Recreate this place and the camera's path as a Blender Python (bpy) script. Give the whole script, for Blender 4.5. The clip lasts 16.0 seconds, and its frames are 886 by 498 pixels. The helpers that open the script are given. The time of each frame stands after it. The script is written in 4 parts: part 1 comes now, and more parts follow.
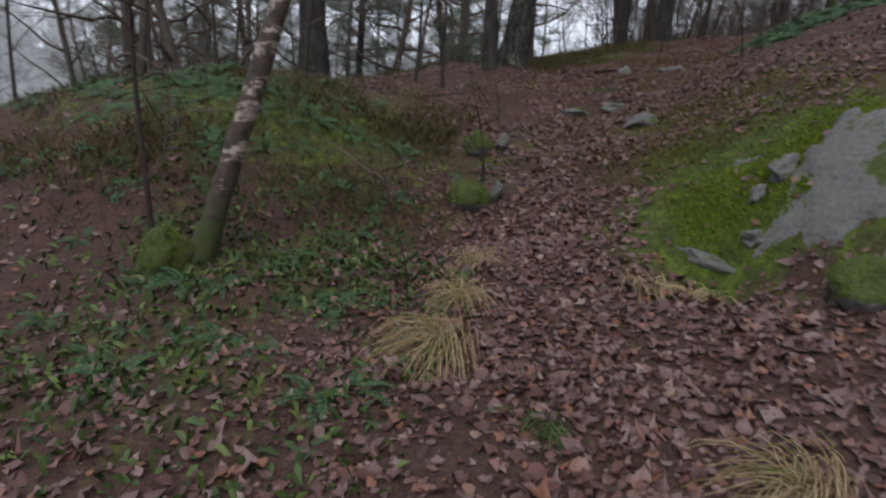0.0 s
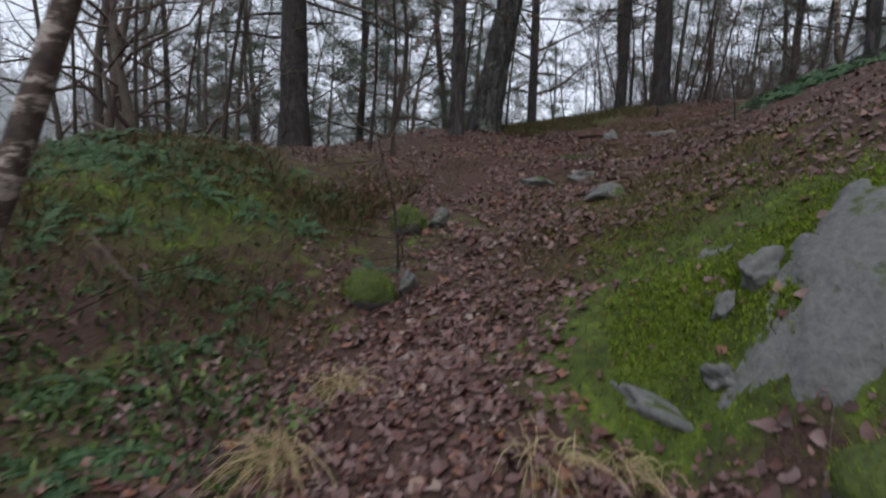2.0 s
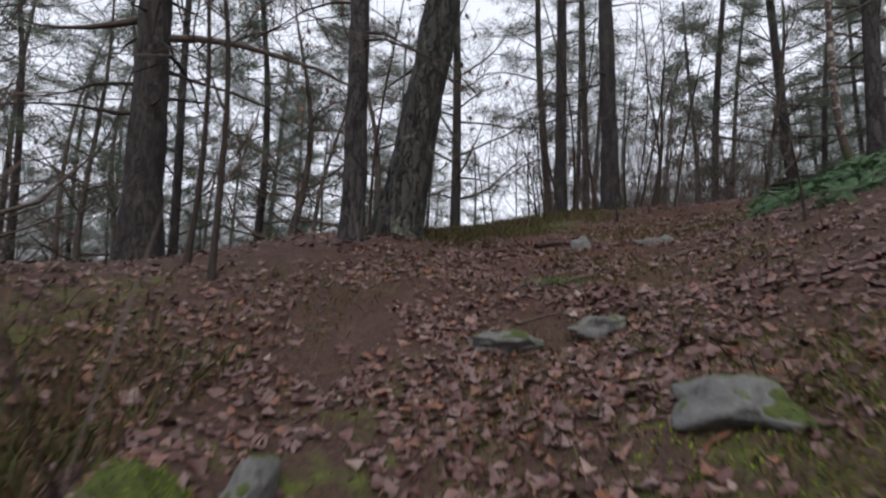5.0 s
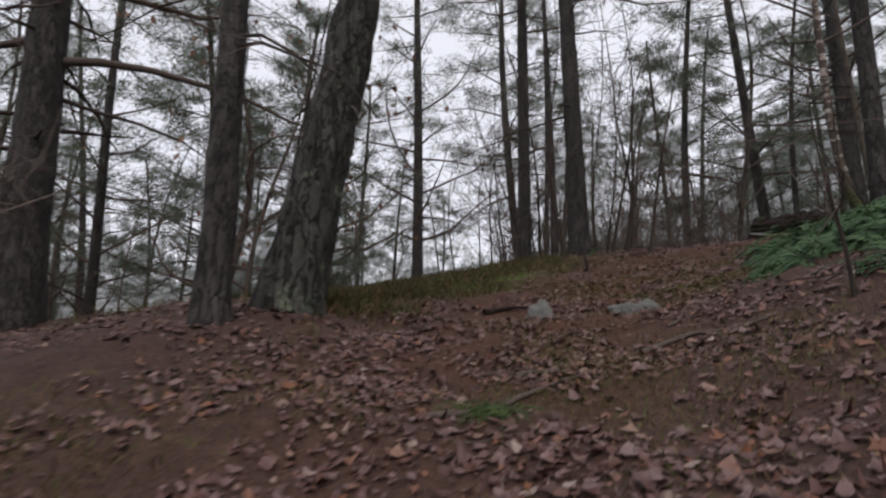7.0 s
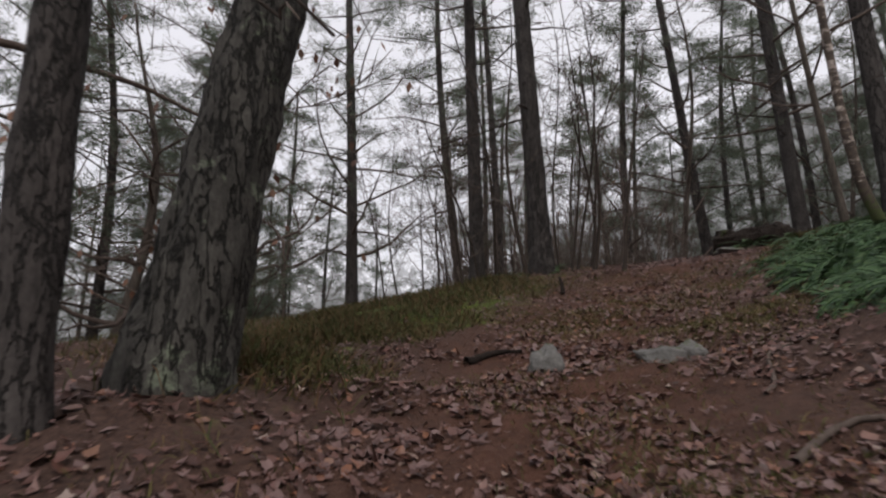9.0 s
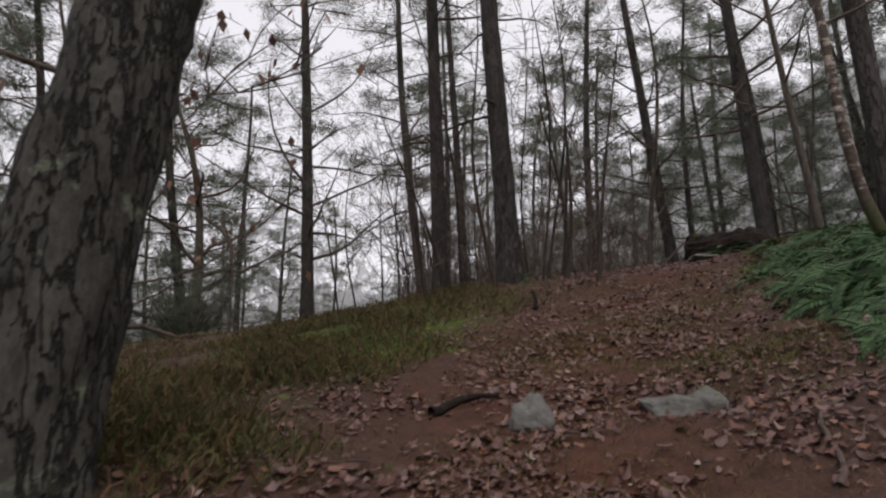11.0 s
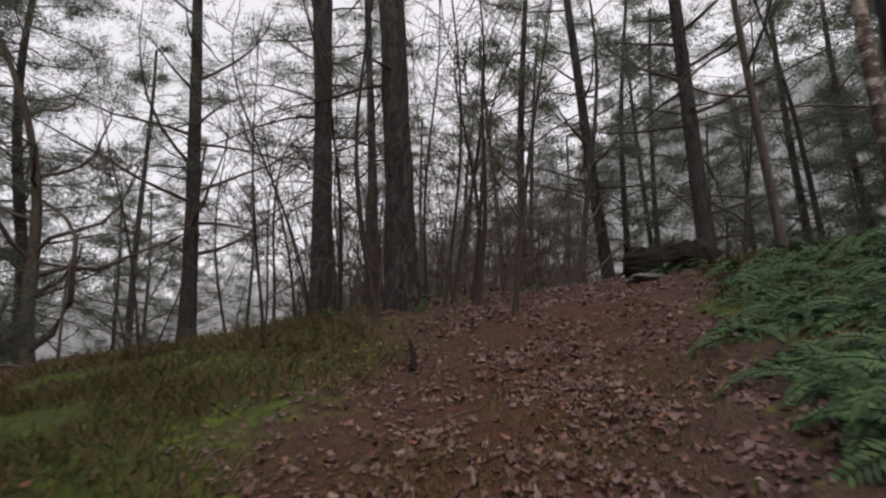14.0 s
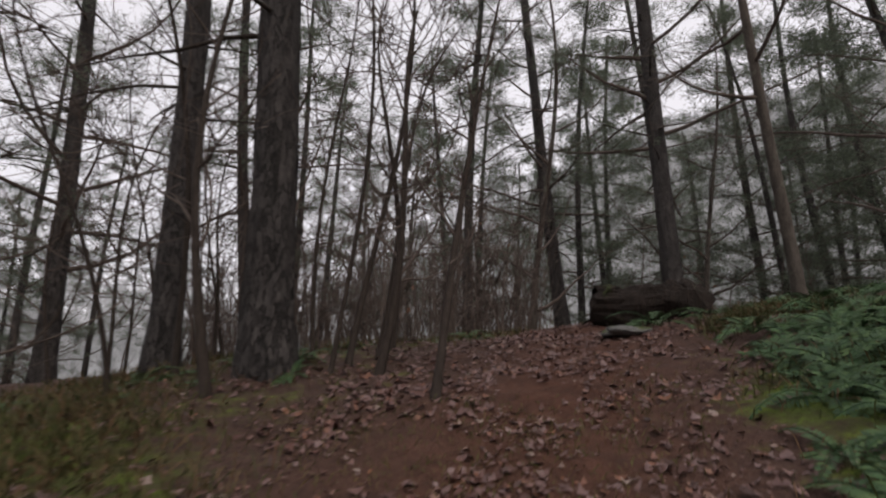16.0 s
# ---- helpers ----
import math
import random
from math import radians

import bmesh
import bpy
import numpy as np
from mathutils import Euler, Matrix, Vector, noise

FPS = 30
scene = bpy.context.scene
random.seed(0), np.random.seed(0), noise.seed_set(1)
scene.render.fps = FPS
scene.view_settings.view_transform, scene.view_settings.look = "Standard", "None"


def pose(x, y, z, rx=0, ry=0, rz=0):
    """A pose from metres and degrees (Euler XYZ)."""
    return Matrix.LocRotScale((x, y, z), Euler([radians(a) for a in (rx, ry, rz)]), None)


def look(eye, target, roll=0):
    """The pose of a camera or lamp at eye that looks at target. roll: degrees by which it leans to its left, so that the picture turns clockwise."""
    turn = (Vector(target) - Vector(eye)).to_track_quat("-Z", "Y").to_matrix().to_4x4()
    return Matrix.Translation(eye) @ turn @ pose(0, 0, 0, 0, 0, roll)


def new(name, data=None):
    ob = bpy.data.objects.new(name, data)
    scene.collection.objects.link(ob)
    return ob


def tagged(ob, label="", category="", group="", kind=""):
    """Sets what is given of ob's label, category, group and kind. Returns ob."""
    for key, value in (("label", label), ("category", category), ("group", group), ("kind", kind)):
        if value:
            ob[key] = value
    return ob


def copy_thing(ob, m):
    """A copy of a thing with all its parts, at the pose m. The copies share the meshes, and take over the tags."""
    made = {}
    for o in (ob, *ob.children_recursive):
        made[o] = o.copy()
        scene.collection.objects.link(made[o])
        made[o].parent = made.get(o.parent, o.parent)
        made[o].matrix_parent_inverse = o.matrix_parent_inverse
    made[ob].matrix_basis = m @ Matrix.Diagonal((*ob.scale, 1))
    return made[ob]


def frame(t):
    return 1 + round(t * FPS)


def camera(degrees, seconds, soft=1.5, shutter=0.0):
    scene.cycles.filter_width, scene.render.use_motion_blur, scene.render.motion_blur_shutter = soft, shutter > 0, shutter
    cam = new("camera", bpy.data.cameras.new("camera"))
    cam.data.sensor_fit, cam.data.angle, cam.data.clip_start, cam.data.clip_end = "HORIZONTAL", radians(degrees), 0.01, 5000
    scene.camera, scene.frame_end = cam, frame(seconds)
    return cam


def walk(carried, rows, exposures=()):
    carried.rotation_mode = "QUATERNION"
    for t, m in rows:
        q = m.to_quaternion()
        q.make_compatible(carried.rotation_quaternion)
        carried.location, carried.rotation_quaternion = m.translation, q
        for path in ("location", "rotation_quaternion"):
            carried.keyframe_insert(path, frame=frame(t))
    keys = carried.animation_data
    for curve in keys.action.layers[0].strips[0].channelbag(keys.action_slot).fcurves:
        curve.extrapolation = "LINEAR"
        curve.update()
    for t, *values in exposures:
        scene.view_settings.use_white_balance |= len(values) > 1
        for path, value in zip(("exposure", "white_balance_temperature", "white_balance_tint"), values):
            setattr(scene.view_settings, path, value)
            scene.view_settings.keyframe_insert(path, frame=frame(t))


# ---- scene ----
cam = camera(78.0, 16.0, 2.2, 0.6)
# seconds, place in metres, yaw, pitch and roll in degrees
PATH = [
    (0, 0.349, 0.552, 1.944, 1.18, -11.69, 1.85),
    (0.5, 0.482, 0.702, 1.927, 5.01, -9.41, 2.20),
    (1, 0.723, 0.985, 2.076, 5.53, -7.26, 2.25),
    (1.5, 0.987, 1.319, 2.023, 4.06, -7.30, 1.57),
    (2, 1.222, 1.729, 2.059, 3.55, -5.06, 1.63),
    (2.5, 1.408, 2.201, 2.107, 5.37, -3.89, 1.23),
    (3, 1.546, 2.789, 2.066, 2.65, -3.45, 0.95),
    (3.5, 1.484, 3.593, 2.042, 2.43, -1.63, 0.98),
    (4, 1.336, 4.264, 2.151, -0.16, -0.42, 0.98),
    (4.5, 1.293, 4.744, 2.313, -2.99, 3.25, 1.19),
    (7, 1.934, 6.580, 2.940, -7.10, 10.11, 0.06),
    (7.5, 2.140, 6.871, 3.053, -9.15, 11.29, -0.25),
    (8, 2.072, 7.247, 3.111, -10.67, 12.10, -0.68),
    (8.5, 1.963, 7.632, 3.216, -12.43, 12.06, -1.07),
    (9, 1.857, 8.087, 3.295, -14.59, 11.48, -1.91),
    (11.5, 2.267, 8.902, 3.775, -19.70, 10.80, -3.23),
    (12, 2.580, 9.078, 3.965, -21.31, 9.40, -3.78),
    (12.5, 2.817, 9.456, 4.042, -23.48, 8.82, -3.23),
    (13, 3.045, 9.756, 4.166, -23.85, 9.52, -2.78),
    (13.5, 3.321, 10.144, 4.291, -23.74, 9.87, -2.54),
    (14, 3.596, 10.620, 4.329, -25.11, 9.62, -2.23),
    (14.5, 3.903, 11.216, 4.359, -26.12, 11.68, -1.80),
    (15, 4.250, 11.784, 4.470, -26.89, 12.43, -1.57),
    (15.5, 4.588, 12.168, 4.666, -29.19, 11.70, -1.65),
    (16, 5.006, 12.510, 4.814, -30.51, 12.00, -0.85),
]
walk(cam, [(t, pose(x, y, z, 90 + pitch, 0, yaw) @ pose(0, 0, 0, 0, 0, roll)) for t, x, y, z, yaw, pitch, roll in PATH],
     exposures=[(0, 0.25, 6150, 11), (2.5, 0.26, 6000, 10), (4.5, 0.4, 6200, 12), (7.5, 0.18, 6600, 13), (9, 0.16, 6750, 14), (12, 0.25, 6850, 15), (16, 0.2, 6900, 16)])

# ---- world and light: overcast winter sky ----
SUN_EL, SUN_ROT = radians(38), radians(150)
world = bpy.data.worlds.new("overcast_sky")
scene.world = world
world.use_nodes = True
wn, wl = world.node_tree.nodes, world.node_tree.links
sky = wn.new("ShaderNodeTexSky")
sky.sky_type, sky.sun_disc, sky.sun_elevation, sky.sun_rotation = "NISHITA", False, SUN_EL, SUN_ROT
sky.air_density, sky.dust_density = 1.0, 6.0
cloud = wn.new("ShaderNodeMixRGB")
cloud.inputs[0].default_value = 0.86
cloud.inputs[2].default_value = (7.5, 7.7, 8.25, 1)
wl.new(sky.outputs[0], cloud.inputs[1])
wl.new(cloud.outputs[0], wn["Background"].inputs[0])
wn["Background"].inputs[1].default_value = 0.11
sun_data = bpy.data.lights.new("sun", "SUN")
sun_data.energy, sun_data.angle, sun_data.color = 1.05, radians(25), (1.0, 0.97, 0.92)
sun = new("sun", sun_data)
sun.matrix_basis = look((0, -20, 40), (10, 12, 0))


# ---- materials ----
def mat_new(name, rough=0.8, spec=0.3):
    m = bpy.data.materials.new(name)
    m.use_nodes = True
    b = m.node_tree.nodes["Principled BSDF"]
    b.inputs["Roughness"].default_value = rough
    b.inputs["Specular IOR Level"].default_value = spec
    return m, m.node_tree.nodes, m.node_tree.links, b


def ramp(nodes, stops):
    r = nodes.new("ShaderNodeValToRGB")
    while len(r.color_ramp.elements) < len(stops):
        r.color_ramp.elements.new(0.5)
    for e, (p, c) in zip(r.color_ramp.elements, stops):
        e.position, e.color = p, (*c, 1)
    return r


def noise_node(nodes, links, scale, detail=5, rough=0.6, coords="Object", stretch=None):
    tc = nodes.new("ShaderNodeTexCoord")
    n = nodes.new("ShaderNodeTexNoise")
    n.inputs["Scale"].default_value, n.inputs["Detail"].default_value, n.inputs["Roughness"].default_value = scale, detail, rough
    if stretch:
        mp = nodes.new("ShaderNodeMapping")
        mp.inputs["Scale"].default_value = stretch
        links.new(tc.outputs[coords], mp.inputs[0])
        links.new(mp.outputs[0], n.inputs["Vector"])
    else:
        links.new(tc.outputs[coords], n.inputs["Vector"])
    return n


def bump(nodes, links, bsdf, source, strength, distance):
    b = nodes.new("ShaderNodeBump")
    b.inputs["Strength"].default_value, b.inputs["Distance"].default_value = strength, distance
    links.new(source, b.inputs["Height"])
    links.new(b.outputs[0], bsdf.inputs["Normal"])


def mixed(nodes, links, fac, a, b, kind="MIX"):
    m = nodes.new("ShaderNodeMixRGB")
    m.blend_type = kind
    for i, s in enumerate((fac, a, b)):
        if isinstance(s, (int, float)):
            m.inputs[i].default_value = s
        elif isinstance(s, tuple):
            m.inputs[i].default_value = (*s, 1)
        else:
            links.new(s, m.inputs[i])
    return m.outputs[0]


def ground_material():
    m, n, l, b = mat_new("forest_floor", 0.85, 0.25)
    big, mid, fine = noise_node(n, l, 0.9, 4), noise_node(n, l, 7, 6, 0.7), noise_node(n, l, 45, 4, 0.7)
    soil = ramp(n, [(0.3, (0.025, 0.014, 0.011)), (0.5, (0.06, 0.034, 0.026)), (0.7, (0.10, 0.058, 0.045))])
    l.new(mid.outputs["Fac"], soil.inputs[0])
    litter = mixed(n, l, 0.55, soil.outputs[0], ramp_from(n, l, fine, [(0.35, (0.022, 0.012, 0.01)), (0.65, (0.115, 0.066, 0.05))]))
    moss = ramp(n, [(0.3, (0.026, 0.035, 0.009)), (0.55, (0.068, 0.095, 0.015)), (0.75, (0.15, 0.2, 0.022))])
    l.new(mid.outputs["Fac"], moss.inputs[0])
    at = n.new("ShaderNodeAttribute")
    at.attribute_name = "moss"
    add = n.new("ShaderNodeMath")
    add.operation = "ADD"
    l.new(at.outputs["Fac"], add.inputs[0])
    l.new(big.outputs["Fac"], add.inputs[1])
    add2 = n.new("ShaderNodeMath")
    add2.operation = "ADD"
    l.new(add.outputs[0], add2.inputs[0])
    l.new(mid.outputs["Fac"], add2.inputs[1])
    edge = ramp(n, [(0.48, (0, 0, 0)), (0.62, (1, 1, 1))])
    half = n.new("ShaderNodeMath")
    half.operation = "MULTIPLY"
    half.inputs[1].default_value = 0.42
    l.new(add2.outputs[0], half.inputs[0])
    l.new(half.outputs[0], edge.inputs[0])
    at2 = n.new("ShaderNodeAttribute")
    at2.attribute_name = "bare"
    earth = ramp_from(n, l, mid, [(0.3, (0.04, 0.017, 0.01)), (0.7, (0.102, 0.044, 0.028))])
    worn = mixed(n, l, at2.outputs["Fac"], litter, earth)
    l.new(mixed(n, l, edge.outputs[0], worn, moss.outputs[0]), b.inputs["Base Color"])
    bump(n, l, b, mixed(n, l, 0.5, mid.outputs["Fac"], fine.outputs["Fac"]), 0.9, 0.05)
    return m


def ramp_from(n, l, src, stops):
    r = ramp(n, stops)
    l.new(src.outputs["Fac"], r.inputs[0])
    return r.outputs[0]


def island_material(name, stops, rough=0.6, spec=0.35, speckle=30, thin=0.0):
    """Colour varies from leaf to leaf."""
    m, n, l, b = mat_new(name, rough, spec)
    g = n.new("ShaderNodeNewGeometry")
    r = ramp(n, stops)
    l.new(g.outputs["Random Per Island"], r.inputs[0])
    f = noise_node(n, l, speckle, 3)
    l.new(mixed(n, l, 0.5, r.outputs[0], ramp_from(n, l, f, [(0.3, (0.4, 0.4, 0.4)), (0.7, (1, 1, 1))]), "MULTIPLY"), b.inputs["Base Color"])
    if thin:
        t = n.new("ShaderNodeBsdfTranslucent")
        l.new(r.outputs[0], t.inputs[0])
        mx = n.new("ShaderNodeMixShader")
        mx.inputs[0].default_value = thin
        l.new(b.outputs[0], mx.inputs[1])
        l.new(t.outputs[0], mx.inputs[2])
        l.new(mx.outputs[0], n["Material Output"].inputs[0])
    return m


def bark_material(name, dark, light, scale=9, lichen=None, amount=0.62, depth=0.05, cracks=0.0):
    m, n, l, b = mat_new(name, 0.9, 0.2)
    plates = noise_node(n, l, scale, 6, 0.65, stretch=(1, 1, 0.28))
    fine = noise_node(n, l, scale * 7, 4, 0.7, stretch=(1, 1, 0.4))
    col = mixed(n, l, 0.5, ramp_from(n, l, plates, [(0.35, dark), (0.65, light)]), ramp_from(n, l, fine, [(0.3, dark), (0.7, light)]))
    if lichen:
        patch = noise_node(n, l, 2.6, 6, 0.75)
        col = mixed(n, l, ramp_from(n, l, patch, [(amount - 0.06, (0, 0, 0)), (amount + 0.05, (1, 1, 1))]), col, lichen)
    height = mixed(n, l, 0.35, plates.outputs["Fac"], fine.outputs["Fac"])
    if cracks:
        tc, mp = n.new("ShaderNodeTexCoord"), n.new("ShaderNodeMapping")
        mp.inputs["Scale"].default_value = (1, 1, 0.24)
        l.new(tc.outputs["Object"], mp.inputs[0])
        warp = mixed(n, l, 0.3, mp.outputs[0], plates.outputs["Color"], "ADD")
        vo = n.new("ShaderNodeTexVoronoi")
        vo.feature = "DISTANCE_TO_EDGE"
        vo.inputs["Scale"].default_value = cracks
        l.new(warp, vo.inputs["Vector"])
        gap = ramp(n, [(0.0, (0.25, 0.25, 0.25)), (0.1, (1, 1, 1))])
        l.new(vo.outputs["Distance"], gap.inputs[0])
        col = mixed(n, l, gap.outputs[0], tuple(0.45 * c for c in dark), col)
        height = mixed(n, l, 0.6, height, gap.outputs[0])
    l.new(col, b.inputs["Base Color"])
    bump(n, l, b, height, 1.0, depth)
    return m


def birch_material():
    m, n, l, b = mat_new("birch_bark", 0.75, 0.3)
    band = noise_node(n, l, 5, 5, 0.7, stretch=(1, 1, 2.2))
    blot = noise_node(n, l, 14, 4, 0.7)
    white = ramp_from(n, l, blot, [(0.3, (0.13, 0.10, 0.088)), (0.65, (0.38, 0.325, 0.285))])
    dark = ramp_from(n, l, blot, [(0.3, (0.025, 0.02, 0.017)), (0.7, (0.09, 0.065, 0.05))])
    at = n.new("ShaderNodeAttribute")
    at.attribute_name = "age"
    s = n.new("ShaderNodeMath")
    s.operation = "SUBTRACT"
    s.use_clamp = True
    l.new(band.outputs["Fac"], s.inputs[0])
    l.new(at.outputs["Fac"], s.inputs[1])
    r = ramp(n, [(0.5, (0, 0, 0)), (0.57, (1, 1, 1))])
    l.new(s.outputs[0], r.inputs[0])
    mossy = n.new("ShaderNodeMath")
    mossy.operation = "MULTIPLY_ADD"
    mossy.inputs[1].default_value = 2.4
    l.new(at.outputs["Fac"], mossy.inputs[0])
    l.new(blot.outputs["Fac"], mossy.inputs[2])
    foot = ramp(n, [(0.78, (0, 0, 0)), (0.95, (1, 1, 1))])
    l.new(mossy.outputs[0], foot.inputs[0])
    l.new(mixed(n, l, foot.outputs[0], mixed(n, l, r.outputs[0], dark, white), (0.045, 0.055, 0.018)), b.inputs["Base Color"])
    bump(n, l, b, band.outputs["Fac"], 0.6, 0.02)
    return m


def rock_material(name, moss_amount):
    m, n, l, b = mat_new(name, 0.85, 0.3)
    big, fine = noise_node(n, l, 2.4, 6, 0.65), noise_node(n, l, 30, 5, 0.7)
    grey = mixed(n, l, 0.5, ramp_from(n, l, big, [(0.3, (0.075, 0.074, 0.07)), (0.7, (0.18, 0.178, 0.17))]), ramp_from(n, l, fine, [(0.3, (0.07, 0.068, 0.065)), (0.7, (0.21, 0.205, 0.195))]))
    moss = ramp_from(n, l, fine, [(0.3, (0.03, 0.038, 0.01)), (0.7, (0.075, 0.1, 0.02))])
    geo = n.new("ShaderNodeNewGeometry")
    sep = n.new("ShaderNodeSeparateXYZ")
    l.new(geo.outputs["Normal"], sep.inputs[0])
    a = n.new("ShaderNodeMath")
    a.operation = "MULTIPLY_ADD"
    a.inputs[1].default_value = 0.35
    l.new(sep.outputs[2], a.inputs[0])
    l.new(big.outputs["Fac"], a.inputs[2])
    r = ramp(n, [(0.97 - moss_amount, (0, 0, 0)), (1.03 - moss_amount, (1, 1, 1))])
    l.new(a.outputs[0], r.inputs[0])
    l.new(mixed(n, l, r.outputs[0], grey, moss), b.inputs["Base Color"])
    bump(n, l, b, mixed(n, l, 0.5, big.outputs["Fac"], fine.outputs["Fac"]), 0.8, 0.04)
    return m


GROUND = ground_material()
LITTER = island_material("fallen_leaves", [(0.0, (0.045, 0.02, 0.015)), (0.25, (0.112, 0.046, 0.034)), (0.45, (0.152, 0.088, 0.08)), (0.62, (0.08, 0.034, 0.026)), (0.78, (0.19, 0.122, 0.115)), (0.94, (0.18, 0.068, 0.03)), (1.0, (0.28, 0.215, 0.185))], 0.48, 0.42)
GRASS = island_material("low_shrub_leaves", [(0.0, (0.035, 0.042, 0.012)), (0.35, (0.06, 0.068, 0.016)), (0.6, (0.09, 0.068, 0.026)), (1.0, (0.135, 0.072, 0.038))], 0.75, 0.3)
BANK_GRASS = island_material("bank_grass", [(0.0, (0.05, 0.056, 0.016)), (0.35, (0.085, 0.09, 0.022)), (0.65, (0.12, 0.092, 0.036)), (1.0, (0.16, 0.095, 0.048))], 0.75, 0.3)
MOSS_BLADE = island_material("moss", [(0.0, (0.08, 0.12, 0.012)), (0.5, (0.14, 0.195, 0.017)), (1.0, (0.22, 0.28, 0.028))], 0.85, 0.15)
DRY = island_material("dry_grass", [(0.0, (0.3, 0.21, 0.11)), (0.7, (0.5, 0.39, 0.22)), (0.9, (0.2, 0.2, 0.06)), (1.0, (0.12, 0.16, 0.04))], 0.7, 0.3)
FERN = island_material("fern_fronds", [(0.0, (0.024, 0.055, 0.024)), (0.6, (0.05, 0.105, 0.04)), (1.0, (0.085, 0.14, 0.05))], 0.6, 0.25)
HERB = island_material("herb_leaves", [(0.0, (0.03, 0.05, 0.014)), (0.6, (0.06, 0.098, 0.026)), (1.0, (0.12, 0.16, 0.04))], 0.6, 0.3)
NEEDLE = island_material("pine_needles", [(0.0, (0.085, 0.105, 0.08)), (0.5, (0.12, 0.145, 0.105)), (1.0, (0.16, 0.185, 0.13))], 0.6, 0.3, thin=0.6)
WITHERED = island_material("withered_leaves", [(0.0, (0.09, 0.045, 0.03)), (1.0, (0.2, 0.1, 0.06))], 0.6, 0.3)
PINE_BARK = bark_material("pine_bark", (0.022, 0.02, 0.019), (0.09, 0.08, 0.076), cracks=15, depth=0.03)
GREY_BARK = bark_material("grey_pine_bark", (0.014, 0.013, 0.012), (0.092, 0.088, 0.079), 8, (0.17, 0.2, 0.145), 0.63, 0.05, 12)
TWIG_BARK = bark_material("twig_bark", (0.045, 0.035, 0.03), (0.13, 0.1, 0.085), 30, None, 0.6, 0.005)
STEM_BARK = bark_material("dark_stem_bark", (0.018, 0.014, 0.012), (0.06, 0.046, 0.038), 30, None, 0.6, 0.005)
OAK_BARK = bark_material("oak_bark", (0.03, 0.025, 0.02), (0.12, 0.10, 0.085), 16, (0.14, 0.17, 0.12), 0.64, 0.02)
BIRCH = birch_material()
STONE = rock_material("grey_stone", 0.2)
MOSSY = rock_material("mossy_stone", 0.55)
ROTTEN = bark_material("rotten_wood", (0.009, 0.007, 0.006), (0.034, 0.024, 0.019), 12, (0.05, 0.08, 0.015), 0.68, 0.06)

# ---- the lie of the land: a slope with swells on two scales ----
FINE = [[-0.225, -0.249, 0.321, 0.046, -0.205, -0.061, 0.123],
        [0.313, -0.092, 0.91, -0.395, 0.089, -0.027, 0.086],
        [0.11, -0.891, -0.791, 0.382, 0.35, -0.368, 0.009],
        [-0.348, 0.91, -0.087, -0.579, -0.552, 0.444, -0.218],
        [-0.254, -0.049, -0.217, 0.311, -0.203, -0.479, 0.388],
        [-0.008, 0.009, -0.124, -0.136, 0.064, -0.168, -0.023]]
COARSE = [[-0.856, -0.144, -0.027, -0.677], [-2.004, -0.174, 0.589, 0.629], [-0.416, 0.96, 0.605, 0.441], [0.007, 1.618, 1.106, 0.863]]
TRAIL = [(0.3, -2.0), (0.6, 1.0), (1.2, 3.4), (1.35, 5.4), (1.3, 6.8), (1.9, 8.2), (2.9, 10.0), (3.7, 12.0), (5.2, 13.5), (7.2, 15.0), (9.6, 17.0), (12.0, 19.6)]


def land(x, y):
    """Height of the smooth ground, for numbers or arrays."""
    x, y = np.asarray(x, float), np.asarray(y, float)
    xs, ys = np.clip(x, -25, 45), np.clip(y, -25, 60)
    z = 2.373 + 0.062 * xs + 0.039 * ys
    for i, col in enumerate(FINE):
        for j, h in enumerate(col):
            z = z + h * np.exp(-((x + 4 - 2.5 * i) ** 2 + (y - 2 - 2.5 * j) ** 2) / 8)
    for i, col in enumerate(COARSE):
        for j, h in enumerate(col):
            z = z + h * np.exp(-((x + 8 - 8 * i) ** 2 + (y + 2 - 10 * j) ** 2) / 50)
    z = z - 0.25 * np.exp(-((x - 2.5) / 0.6) ** 2 - ((y - 3.1) / 0.5) ** 2)
    z = z - 0.36 * np.exp(-((x - 2.02) / 0.36) ** 2 - ((y - 3.85) / 0.45) ** 2) + 0.16 * np.exp(-((x - 2.85) / 0.38) ** 2 - ((y - 3.75) / 0.6) ** 2)
    far = np.maximum(0, y - 30) + np.maximum(0, -x - 9) + np.maximum(0, x - 30) * 0.6
    z = z - 9 * (1 - np.exp(-far / 45)) - 2.5 * (1 - np.exp(-np.maximum(0, -y - 3) / 6))
    return z


def trail_distance(x, y):
    x, y = np.asarray(x, float), np.asarray(y, float)
    best = np.full(np.broadcast(x, y).shape, 1e9)
    for (ax, ay), (bx, by) in zip(TRAIL, TRAIL[1:]):
        dx, dy = bx - ax, by - ay
        t = np.clip(((x - ax) * dx + (y - ay) * dy) / (dx * dx + dy * dy), 0, 1)
        best = np.minimum(best, np.hypot(x - ax - t * dx, y - ay - t * dy))
    return best


def blob(x, y, cx, cy, rx, ry):
    return np.exp(-(((x - cx) / rx) ** 2 + ((y - cy) / ry) ** 2))


